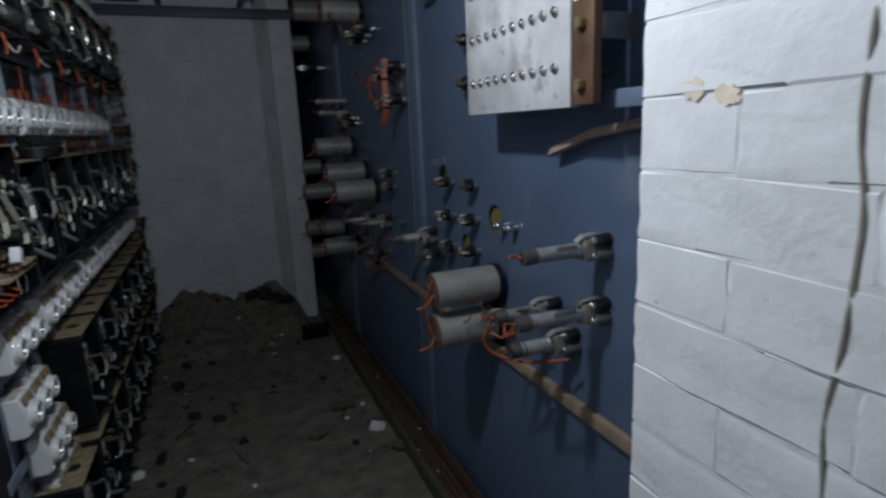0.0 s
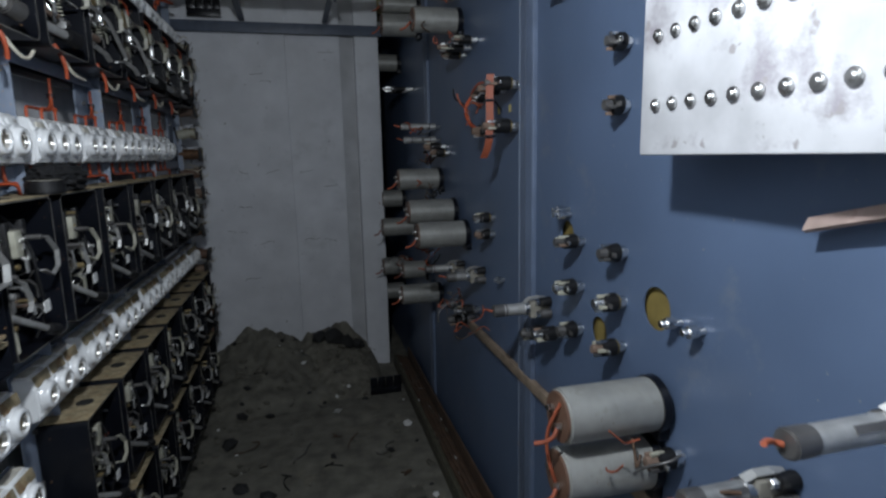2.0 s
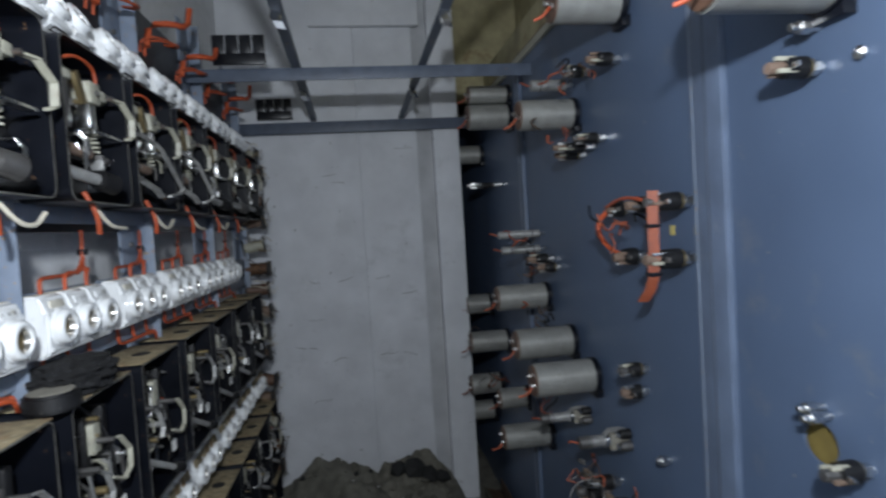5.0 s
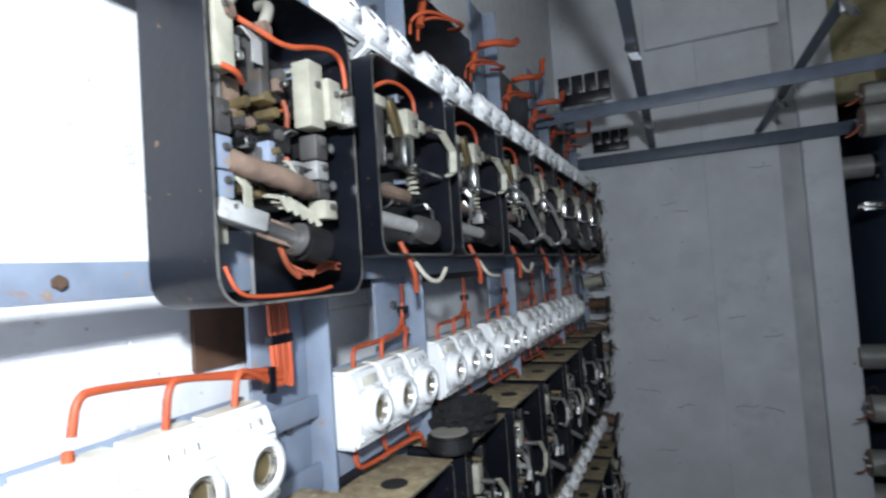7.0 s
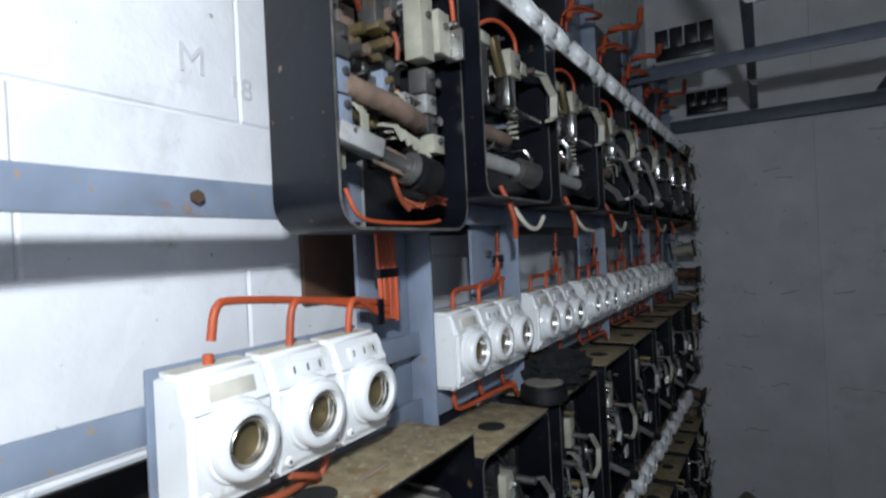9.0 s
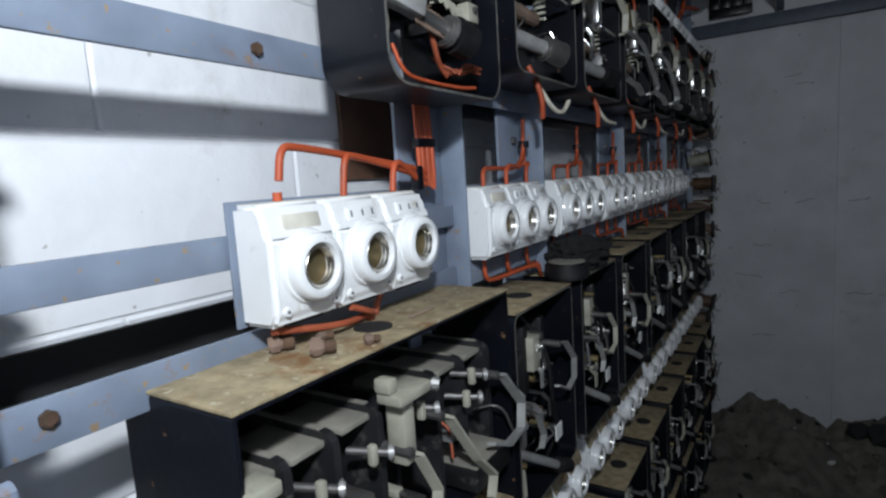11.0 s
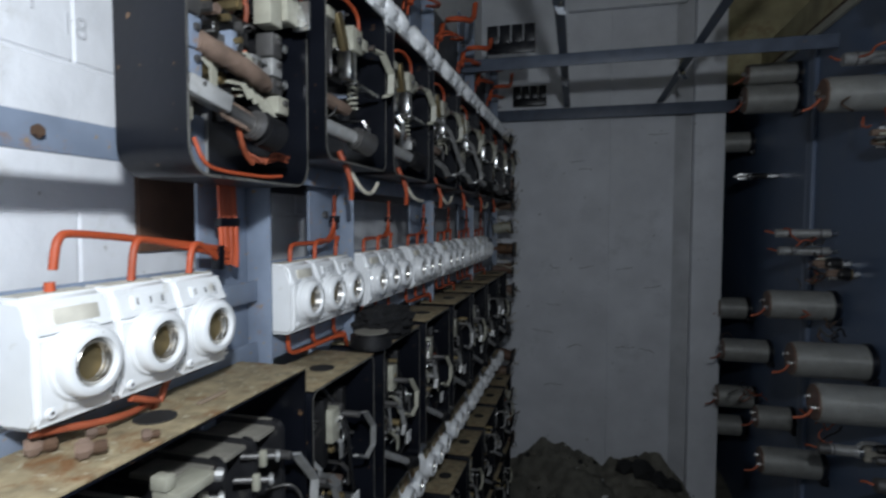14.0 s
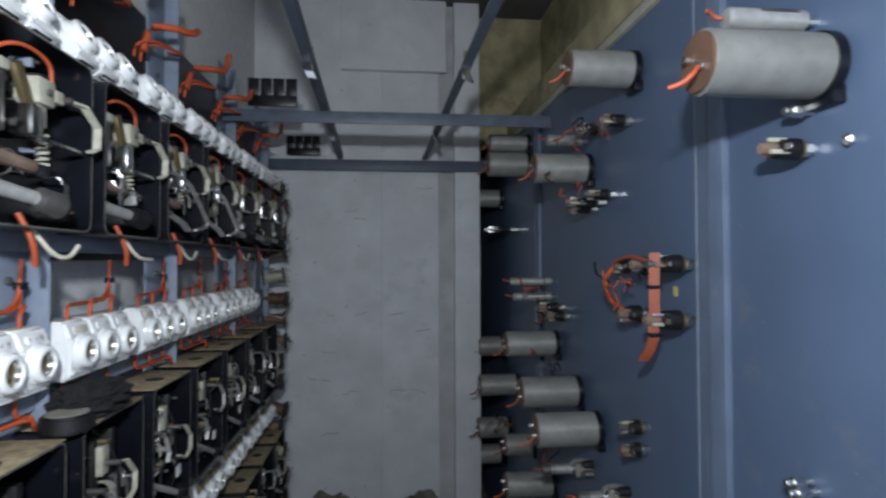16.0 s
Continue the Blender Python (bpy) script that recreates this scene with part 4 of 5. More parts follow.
# ---------------------------------------------------------------- right panels
panel = thing("control_panel", "row of blue painted sheet steel control panels with dust and scratches", "control panel")
HOLES = ((2.137, 0.970, 0.038), (2.471, 1.056, 0.030), (2.323, 0.872, 0.030))
for y0, y1 in ((1.30, 2.645), (2.7355, 3.83), (3.885, 5.40)):
    sheet = part("sheet", made(box, X_PANEL, X_PANEL + 0.003, y0, y1, 0.0, 2.0), BLUE, panel, "blue painted steel sheet")
    if y0 < 2:
        cut = bmesh.new()
        for y, z, r in HOLES:
            rod(cut, (X_PANEL - 0.02, y, z), (X_PANEL + 0.02, y, z), r, 36)
        cutter = new("cutter", mesh_of("cutter", cut, BLUE))
        mod = sheet.modifiers.new("holes", "BOOLEAN")
        mod.operation, mod.object, mod.solver = "DIFFERENCE", cutter, "EXACT"
        bpy.context.view_layer.update()
        dg = bpy.context.evaluated_depsgraph_get()
        cut_mesh = bpy.data.meshes.new_from_object(sheet.evaluated_get(dg))
        sheet.modifiers.clear()
        sheet.data = cut_mesh
        for f in cut_mesh.polygons:
            f.use_smooth = False
        bpy.data.objects.remove(cutter)
for y0, y1 in ((2.6452, 2.7353), (3.8302, 3.8848)):
    rib = part("rib", made(box, X_PANEL - 0.012, X_PANEL + 0.004, y0, y1, 0.0, 2.0, 0.002), BLUE_EDGE, panel, "worn flanged joint between sheets")
    # Rubbed edge line; the rib's highlight is put into its paler colour.
    part("worn_highlight_edge", made(box, X_PANEL - 0.0138, X_PANEL - 0.0122, y1 - 0.009, y1 - 0.003, 0.0, 2.0, 0.0004), STEEL_BLUE, rib, "rubbed edge with its highlight in the paint")
    part("seam", made(box, X_PANEL - 0.0135, X_PANEL - 0.0122, (y0 + y1) / 2 - 0.002, (y0 + y1) / 2 + 0.002, 0.0, 2.0), FRAME_DARK, rib)
part("top_angle", made(box, X_PANEL - 0.012, X_PANEL + 0.034, 1.38, 5.40, 2.0005, 2.026, 0.002), CREAM, panel, "cream painted top edge")
part("backing", made(box, X_PANEL + 0.012, X_PANEL + 0.018, 1.9, 2.6, 0.6, 1.3), OLIVE, panel, "ochre backing board seen through the holes")
duct = part("duct", made(box, 1.15, 1.325, 1.4, 5.40, 2.06, 2.20, 0.004), OCHRE, panel, "stained ochre duct above the panels")
part("rust_strip", made(box, 1.143, 1.1497, 1.4, 5.40, 2.058, 2.085, 0.001), RUST, duct)
part("ledge", made(box, 1.03, X_PANEL - 0.001, 1.38, 1.62, 1.228, 1.256, 0.002), BLUE_EDGE, panel)


def capacitor(label, y, z, length, r, terminals=True, lead=True):
    c = thing("capacitor", label, "capacitor", "capacitors on the blue panel", at=pose(X_PANEL, y, z))
    can = part("can", made(rod, (-length + 0.004, 0, 0), (-0.018, 0, 0), r, 32, None, 0.003), GREY_CAN, c)
    bm = bmesh.new()
    ring(bm, (-0.026, 0, 0), (1, 0, 0), r + 0.003, r - 0.001, 0.017, 32)
    part("clamp", bm, BLACK, c, "black clamp ring")
    part("foot", made(box, -0.02, 0.0, -r * 0.6, r * 0.6, -r - 0.012, -r * 0.7, 0.002), BLACK, c)
    part("stem", made(rod, (-0.02, 0, 0), (0, 0, 0), r * 0.5, 14), DARK_STEEL, c)
    end_disc = part("end_disc", made(rod, (-length, 0, 0), (-length + 0.005, 0, 0), r * 0.92, 28, None, 0.001), PAXOLIN, c, "brown terminal disc")
    for s in (-1, 1):
        part("terminal", made(rod, (-length - 0.010, s * r * 0.35, s * r * 0.2), (-length, s * r * 0.35, s * r * 0.2), 0.006, 8), NICKEL, end_disc)
    if lead:
        bm = bmesh.new()
        wire(bm, [(-length - 0.006, -r * 0.35, -r * 0.2), (-length - 0.016, -r * 0.5, -r * 0.5), (-length - 0.026, -r * 0.3, -r * 0.75), (-length - 0.042, -r * 0.1, -r * 0.85)], 0.0036)
        part("lead", bm, ORANGE if z > 1.6 and y < 3 else ORANGE_DULL, c, "orange insulated lead")
    return c


GREY_CAP = "grey cylindrical capacitor on a black clamp with brown terminal end"
for y, z, length, r in ((2.418, 1.689, 0.193, 0.0435), (2.990, 1.883, 0.178, 0.0430), (3.294, 1.696, 0.18, 0.0425), (3.981, 1.829, 0.187, 0.050), (3.979, 1.917, 0.18, 0.036),
                        (4.548, 1.751, 0.19, 0.046), (3.617, 1.139, 0.195, 0.0435), (4.525, 0.992, 0.14, 0.050), (3.395, 1.024, 0.197, 0.0465), (4.201, 0.867, 0.188, 0.0465),
                        (3.239, 0.968 - 0.012, 0.195, 0.0465), (4.379, 0.623, 0.167, 0.048), (3.921, 0.690, 0.135, 0.041), (4.553, 0.435, 0.153, 0.048), (3.662, 0.635, 0.188, 0.0435),
                        (2.112, 0.812, 0.195, 0.0455), (2.122, 0.700, 0.19, 0.0465)):
    capacitor(GREY_CAP, y, z, length, r)


def tube_resistor(label, y, z, length, r, slots=False, clamp=True):
    c = thing("tube_resistor", label, "resistor", "tube resistors on the blue panel", at=pose(X_PANEL, y, z))
    tube = part("tube", made(rod, (-length, 0, 0), (-0.02, 0, 0), r, 18, None, 0.002), ALU, c)
    for k in range(1 if slots else 2):
        x = -length * (0.45 if slots else 0.3 + 0.5 * k)
        bm = bmesh.new()
        if slots:
            box(bm, x - 0.030, x + 0.025, -0.004, 0.004, r - 0.001, r + 0.0005, 0, Matrix.Rotation(radians(50), 4, "X"))
        else:
            ring(bm, (x, 0, 0), (1, 0, 0), r + 0.0015, r - 0.001, 0.006, 18)
        part("slot" if slots else "band", bm, DARK_STEEL, tube)
    part("stud", made(rod, (-0.03, 0, 0), (0, 0, 0), r * 0.45, 8), NICKEL, c)
    if clamp:
        bracket = part("bracket", made(box, -0.050, 0.0, -r * 1.25, r * 0.2, -r * 1.5, r * 1.4, 0.003), DUST_GREY, c, "dusty moulded bracket")
        bm = bmesh.new()
        ring(bm, (-0.062, 0, 0), (1, 0, 0), r + 0.0025, r - 0.001, 0.014, 20)
        part("strap", bm, NICKEL, bracket)
        bm = bmesh.new()
        strip(bm, [(-0.060, 0, r * 1.1), (-0.050, -r * 0.5, r * 1.9), (-0.030, -r * 0.8, r * 2.1), (-0.008, -r * 0.8, r * 1.8)], (0, 1, 0.2), r * 0.9, 0.003)
        part("spring_clip", bm, ALU, bracket, angle=12)
        for dy, dz, m in ((-r * 1.5, r * 1.3, BAKELITE), (-r * 1.7, -r * 0.7, DARK_STEEL)):
            cap = part("insulator", made(rod, (-0.030, dy, dz), (-0.001, dy, dz), r * 0.75, 14, r * 0.9, 0.002), m, bracket)
            part("nut", made(rod, (-0.040, dy, dz), (-0.0302, dy, dz), r * 0.5, 6, None, 0.001), NICKEL, cap)
        part("end_cap", made(rod, (-length - 0.002, 0, 0), (-length + 0.026, 0, 0), r * 1.06, 18, None, 0.002), DARK_STEEL, c)
    bm = bmesh.new()
    wire(bm, [(-length - 0.004, 0, 0), (-length - 0.010, r * 0.3, r * 0.1), (-length - 0.020, r * 0.1, r * 0.4), (-length - 0.030, -r * 0.3, r * 0.5)], 0.0030)
    part("lead", bm, ORANGE_DULL, c, "dirty orange lead")
    return c


for y, z, length, r, slots in ((1.706, 0.978, 0.170, 0.0140, True), (1.707, 0.854, 0.183, 0.0145, True), (1.864, 0.812, 0.146, 0.0140, True), (1.80, 0.760, 0.15, 0.015, False),
                               (2.442, 1.761, 0.135, 0.0150, True), (3.329, 1.787, 0.125, 0.0165, False), (2.576, 0.857, 0.14, 0.0145, False), (3.085, 0.832, 0.126, 0.0150, False),
                               (3.329, 0.812, 0.146, 0.0135, False), (3.645, 1.354, 0.168, 0.0135, False), (3.646, 1.300, 0.158, 0.0135, False)):
    tube_resistor("silver tube resistor with dark patch and round dark holders" if slots else "silver tube resistor on a steel bracket with orange leads", y, z, length, r, slots, z < 1.0)


def terminal(label, y, z, length, r, dark=True):
    """A panel feed-through: moulded body, washers, nuts and stud."""
    c = thing("terminal", label, "terminal", "feed-through terminals of the blue panel", at=pose(X_PANEL, y, z))
    q = random.Random(int(y * 1000 + z * 7000))
    part("stud", made(rod, (-length * 0.30, 0, 0), (0, 0, 0), r * 0.42, 10), NICKEL, c)
    part("nut", made(rod, (-length * 0.24, 0, 0), (-length * 0.06, 0, 0), r * 0.66, 6, None, r * 0.06), NICKEL, c)
    part("washer", made(rod, (-length * 0.30, 0, 0), (-length * 0.25, 0, 0), r * 0.85, 14), q.choice((NICKEL, DARK_STEEL, BRASS)), c)
    part("body", made(rod, (-length * 0.72, 0, 0), (-length * 0.30, 0, 0), r * 0.92, 14, r, r * 0.12), BAKELITE, c)
    for k in range(4):
        a = k * 1.57 + q.uniform(0, 1)
        part("clip", made(box, -length * 0.9, -length * 0.55, math.cos(a) * r * 0.7 - 0.003, math.cos(a) * r * 0.7 + 0.003, math.sin(a) * r * 0.8 - 0.003, math.sin(a) * r * 0.8 + 0.003, 0.0008), q.choice((DARK_STEEL, NICKEL, BURNT, CREAM)), c)
    part("tip", made(rod, (-length, 0, 0), (-length * 0.72, 0, 0), r * 0.5, 10, r * 0.6, r * 0.05), q.choice((DARK_STEEL, BURNT, NICKEL)), c)
    part("tag_plate", made(box, -length * 0.68, -length * 0.64, -r * 1.6, r * 0.3, -r * 0.25, r * 0.25, 0.001), q.choice((NICKEL, DARK_STEEL)), c)
    return c


for y, z, length, r in ((2.242, 1.427, 0.050, 0.0165), (2.243, 1.319, 0.050, 0.0185), (2.393, 1.051, 0.07, 0.0160), (2.234, 1.053, 0.058, 0.0185), (2.393, 0.952, 0.07, 0.0185),
                        (2.232, 0.959, 0.067, 0.0185), (2.230, 0.872, 0.068, 0.0170), (2.393, 0.856, 0.060, 0.0195), (2.959, 1.043, 0.073, 0.0170), (2.963, 0.990, 0.067, 0.0170),
                        (2.451, 1.583, 0.081, 0.0160), (3.016, 1.415, 0.057, 0.0210), (2.757, 1.420, 0.100, 0.0185), (2.86, 1.418, 0.085, 0.0185), (2.946, 1.305, 0.077, 0.0200), (2.759, 1.310, 0.104, 0.0200),
                        (3.553, 1.270, 0.095, 0.0180), (3.50, 1.245, 0.08, 0.0180), (3.184, 1.587, 0.12, 0.0150), (3.12, 1.60, 0.09, 0.0150), (3.25, 1.575, 0.09, 0.0150), (3.023, 1.769, 0.086, 0.0165), (3.20, 1.79, 0.08, 0.018),
                        (4.20, 1.57, 0.16, 0.012), (4.36, 1.58, 0.12, 0.016), (3.196, 0.650, 0.10, 0.026), (3.13, 0.70, 0.09, 0.02), (2.55, 0.80, 0.08, 0.018), (2.48, 0.82, 0.08, 0.018), (2.05, 0.745, 0.07, 0.018)):
    terminal("dark moulded feed-through terminal with brass nut on the blue panel", y, z, length, r)


def stud(y, z, length, r):
    c = thing("stud", "bare nickel stud with nut on the blue panel", "stud", "studs of the blue panel", at=pose(X_PANEL, y, z))
    part("shank", made(rod, (-length, 0, 0), (0, 0, 0), r * 0.6, 10, None, 0.001), NICKEL, c)
    part("nut", made(rod, (-length * 0.75, 0, 0), (-length * 0.35, 0, 0), r, 6, None, 0.001), NICKEL, c)
    return c


for y, z, length, r in ((2.463, 1.112, 0.042, 0.009), (2.071, 0.966, 0.040, 0.0100), (2.019, 0.968, 0.040, 0.0105), (2.45, 1.637, 0.045, 0.0097), (2.452, 1.102, 0.046, 0.0095), (2.385, 1.583, 0.012, 0.009), (2.88, 0.86, 0.03, 0.012)):
    stud(y, z, length, r)
for y in (2.92, 2.83, 2.745):
    tagged(part("paper_tag", made(box, X_PANEL - 0.0016, X_PANEL - 0.0004, y - 0.008, y + 0.008, 1.352, 1.372), YELLOW_TAG), "small yellowed paper tag on the blue panel", "tag", "paper tags")

# orange strip over the terminal group
loom = thing("cable_strap", "flat orange cable strap laced over the panel terminals", "cable")
bm = bmesh.new()
strip(bm, [(1.015, 2.752, 1.442), (1.012, 2.750, 1.40), (1.013, 2.752, 1.33), (1.013, 2.758, 1.275), (1.012, 2.772, 1.250), (1.008, 2.792, 1.228)], (1, -0.45, 0), 0.020, 0.006)
part("strap", bm, ORANGE_DULL, loom, angle=12)
for z in (1.372, 1.280):
    part("tie", made(box, 1.001, 1.025, 2.744, 2.764, z, z + 0.007, 0.001), BLACK, loom)
bm = bmesh.new()
wire(bm, [(1.05, 3.016, 1.415), (1.03, 3.05, 1.38), (1.04, 3.03, 1.33), (1.05, 2.95, 1.305)], 0.006)
wire(bm, [(1.02, 2.76, 1.42), (1.03, 2.90, 1.44), (1.045, 3.02, 1.42)], 0.004)
part("lead", bm, ORANGE, loom)
for pts in ([(0.905, 2.1, 0.84), (0.89, 2.13, 0.77), (0.905, 2.12, 0.69), (0.93, 2.13, 0.66)], [(0.95, 1.87, 0.81), (0.93, 1.90, 0.74), (1.0, 1.86, 0.70), (1.06, 1.75, 0.74)], [(0.93, 1.70, 0.85), (0.92, 1.78, 0.80), (0.98, 1.85, 0.78), (1.06, 1.9, 0.80)]):
    tagged(part("wire_lead", made(wire, pts, 0.0035), ORANGE_DULL), "loose orange lead between panel parts", "wire", "loose orange leads")

# tangles of short wires round the panel parts
for cx, cy, cz, count in ((0.99, 3.10, 0.74, 14), (1.0, 3.0, 0.70, 8), (1.02, 3.62, 1.22, 8), (1.0, 3.55, 1.32, 6), (1.0, 3.45, 1.10, 6), (0.98, 3.35, 0.86, 8), (1.01, 3.10, 1.76, 8), (1.0, 3.25, 1.63, 5), (1.02, 2.92, 1.38, 6), (1.0, 1.86, 0.77, 9), (1.0, 2.08, 0.76, 6), (0.99, 4.2, 0.70, 8), (1.0, 4.4, 0.85, 6)):
    tangle = thing("wire_tangle", "tangle of short stripped orange and dark wires", "wire", "wire tangles", at=pose(cx, cy, cz))
    for k in range(count):
        pts = [(rng.uniform(-0.03, 0.04), rng.uniform(-0.05, 0.05), rng.uniform(-0.03, 0.03))]
        for _ in range(3):
            pts.append(tuple(min(v + rng.uniform(-0.028, 0.028), 0.095) for v in pts[-1]))
        part("strand", made(wire, pts, rng.uniform(0.0015, 0.003), 5, 2), rng.choice((ORANGE_DULL, ORANGE_DULL, RUST, BAKELITE, DARK_STEEL)), tangle)

# marble terminal board
board = thing("terminal_board", "thick grey white marble terminal board with rows of nickel studs", "terminal board", at=pose(0.985, 1.648, 1.232))
part("slab", made(box, 0, 0.022, 0, 0.384, 0, 0.50, 0.003), MARBLE, board, "veined marble slab")
for row in range(5):
    for k in range(10):
        y, z = 0.3475 - 0.0342 * k, 0.065 + 0.0875 * row
        s = part("stud", made(rod, (-0.0055, y, z), (0, y, z), 0.0088, 14, 0.0075, 0.0015), NICKEL, board)
        part("shank", made(rod, (-0.0085, y, z), (-0.0055, y, z), 0.0045, 8, None, 0.001), NICKEL, s)
for z in (0.06, 0.44):
    part("spacer", made(rod, (0.022, 0.05, z), (X_PANEL - 0.985, 0.05, z), 0.010, 10), DARK_STEEL, board)
    part("spacer", made(rod, (0.022, 0.33, z), (X_PANEL - 0.985, 0.33, z), 0.010, 10), DARK_STEEL, board)
bus = thing("bus_bar", "browned copper bus bar with bolts beside the marble board", "bus bar", at=pose(0.985, 1.594, 1.235))
part("bar", made(box, 0.004, 0.020, 0.0, 0.052, 0, 0.26, 0.002), COPPER_RUST, bus)
part("bracket", made(box, 0.0205, X_PANEL - 0.986, 0.03, 0.036, 0.10, 0.14, 0.001), DARK_STEEL, bus)
for z in (0.03, 0.12, 0.19):
    part("bolt", made(rod, (-0.008, 0.027, z), (0.004, 0.027, z), 0.010, 6, None, 0.001), BRASS, bus)
part("paper_label", made(box, 0.001, 0.0035, 0.004, 0.046, 0.155, 0.235), PALE, bus)

strut = thing("strut", "chipped rust red flat bar bolted across the blue panel", "flat bar")
bm = bmesh.new()
strip(bm, [(1.072, 1.835, 1.152), (1.070, 1.70, 1.188), (1.085, 1.60, 1.203), (1.097, 1.50, 1.205)], (0.5, 0, 1), 0.016, 0.007)
part("bar", bm, PINK_BAR, strut)
lath = thing("lath", "weathered wooden lath fixed along the blue panel", "lath")
bm = bmesh.new()
box(bm, X_PANEL - 0.016, X_PANEL - 0.001, 1.40, 3.36, 0.605, 0.635, 0.002)
part("strip", bm, WOOD, lath)

# cable trough along the panel foot
trough = thing("floor_trough", "rusted open cable trough with debris along the panel foot", "cable trough")
part("side", made(box, 0.985, 1.003, 1.2, 4.46, 0, 0.070, 0.003), MOSS, trough, "mossy wooden side board")
part("side", made(box, 1.072, 1.080, 1.2, 4.46, 0, 0.105, 0.001), RUST, trough)
part("bed", made(box, 1.0035, 1.0715, 1.2, 4.46, 0.0, 0.045, 0.001), RUST, trough)
for k in range(3):
    part("cable", made(wire, [(1.018 + 0.018 * k + 0.006 * math.sin(3 * j + k), 1.25 + 0.2 * j, 0.054 + 0.006 * math.sin(2.1 * j + k)) for j in range(17)], 0.008, 6, 2), RUST, trough, "rust coloured old cable")


# ---------------------------------------------------------------- leads on the left frame
bunch = thing("cable_bunch", "bunch of orange leads tied with black bands on the frame post", "cable")
for k in range(6):
    y = 2.292 + 0.0052 * k
    part("lead", made(wire, [(-0.030, y, 1.43), (-0.028 + 0.002 * (k % 2), y, 1.36), (-0.028, y + 0.001, 1.345 - 0.002 * k)], 0.0028, 6, 1), ORANGE, bunch)
for z in (1.383,):
    part("tie", made(box, -0.034, -0.024, 2.288, 2.322, z, z + 0.010, 0.001), BLACK, bunch)
part("tie", made(box, -0.032, -0.020, 2.278, 2.287, 1.335, 1.362, 0.001), BLACK, bunch)
for k, y in enumerate((2.078, 2.152, 2.226)):
    zt = 1.381 - 0.007 * k
    part("bent_lead", made(wire, [(-0.018, y, 1.336 if k else 1.352), (-0.018, y + 0.004, zt - 0.004), (-0.020, y + 0.018, zt), (-0.026, 2.285, zt - 0.022), (-0.026, 2.30, zt - 0.026)], 0.0034, 8, 3), ORANGE, bunch)
part("wire_stub", made(wire, [(-0.018, 2.075, 1.336), (-0.018, 2.075, 1.343)], 0.004), ORANGE, bunch)

for i in range(6):
    y0 = 2.40 + 0.26 * i
    sets = thing("fuse_leads", "orange leads bent over the white fuse base", "wire", "orange leads of the fuse bases", at=pose(0, y0, 1.332))
    for k in range(3):
        y = 0.036 + POLE * k
        part("upper_lead", made(wire, [(-0.025, y, 0), (-0.025, y, 0.022), (-0.028, y + 0.02, 0.025 + 0.004 * k), (-0.034, 0.19, 0.022), (-0.036, 0.20, 0.10)], 0.0034, 6, 2), ORANGE, sets)
    for k in range(3):
        y = 0.036 + POLE * k
        part("lower_lead", made(wire, [(-0.03, y, -0.098), (-0.03, y, -0.128), (-0.03, y + 0.03, -0.134), (-0.02, 0.20, -0.13), (-0.02, 0.21, -0.154)], 0.0034, 6, 2), ORANGE, sets)
    part("tie", made(box, -0.043, -0.030, 0.192, 0.208, 0.055, 0.066, 0.001), BLACK, sets)
bm = bmesh.new()
wire(bm, [(0.0, 2.13, 1.238), (0.0, 2.16, 1.226), (-0.01, 2.17, 1.222), (-0.02, 2.168, 1.20)], 0.0032)
wire(bm, [(-0.01, 2.05, 1.236), (0.0, 2.12, 1.224), (-0.015, 2.172, 1.222), (-0.02, 2.175, 1.20)], 0.0032)
wire(bm, [(-0.02, 2.20, 1.24), (-0.022, 2.19, 1.222), (-0.022, 2.18, 1.20)], 0.0032)
tagged(part("fuse_tail", bm, ORANGE_DULL), "orange leads running into the cabinet top", "wire")

# orange leads above the high fuses and hanging below the upper relays
for i in range(7):
    y0 = 2.42 + 0.26 * i
    up = thing("lead_bundle", "bundle of orange leads standing above the high fuses", "cable", "lead bundles", at=pose(0, y0, 1.86))
    for k in range(2):
        part("lead", made(wire, [(-0.03, 0.03 * k, 0), (-0.028, 0.03 * k, 0.028 + 0.006 * k), (0.0, 0.03 * k + 0.02, 0.045), (0.02 + 0.005 * k, 0.10 + 0.01 * k, 0.05), (0.015, 0.15, 0.055 + 0.004 * k), (-0.03, 0.18, 0.075)], 0.0032, 6, 2), ORANGE, up)
    part("trunk", made(wire, [(-0.02, 0.02, 0.02), (-0.015, 0.03, 0.075), (0.03, 0.05, 0.085), (0.055, 0.10, 0.09), (0.055, 0.13, 0.15 - 0.02 * (i % 3))], 0.008, 7, 1), ORANGE, up)
for i in range(6):
    y0 = 2.50 + 0.26 * i
    hang = thing("hanging_lead", "short orange and cream leads hanging below the relay", "wire", "hanging leads", at=pose(0, y0, 1.472))
    bm = bmesh.new()
    wire(bm, [(0.02, 0.0, 0.02), (0.035, 0.01, -0.02), (0.03, 0.02, -0.05)], 0.0042, 7, 2)
    part("orange_lead", bm, ORANGE, hang)
    bm = bmesh.new()
    wire(bm, [(0.02, 0.03, 0.0), (0.03, 0.06, -0.035), (0.035, 0.09, -0.04), (0.035, 0.115, -0.02 - 0.02 * (i % 2))], 0.0035, 7, 3)
    part("cream_lead", bm, CREAM_WIRE, hang)
tray2 = thing("upper_channel", "black steel channel behind the high fuses", "channel")
part("channel", made(box, -0.075, -0.062, 2.05, 4.25, 1.74, 2.0, 0.002), BLACK, tray2)
part("lower_channel", made(box, -0.075, -0.062, 2.37, 4.25, 1.43, 1.47, 0.002), BLACK, tray2)

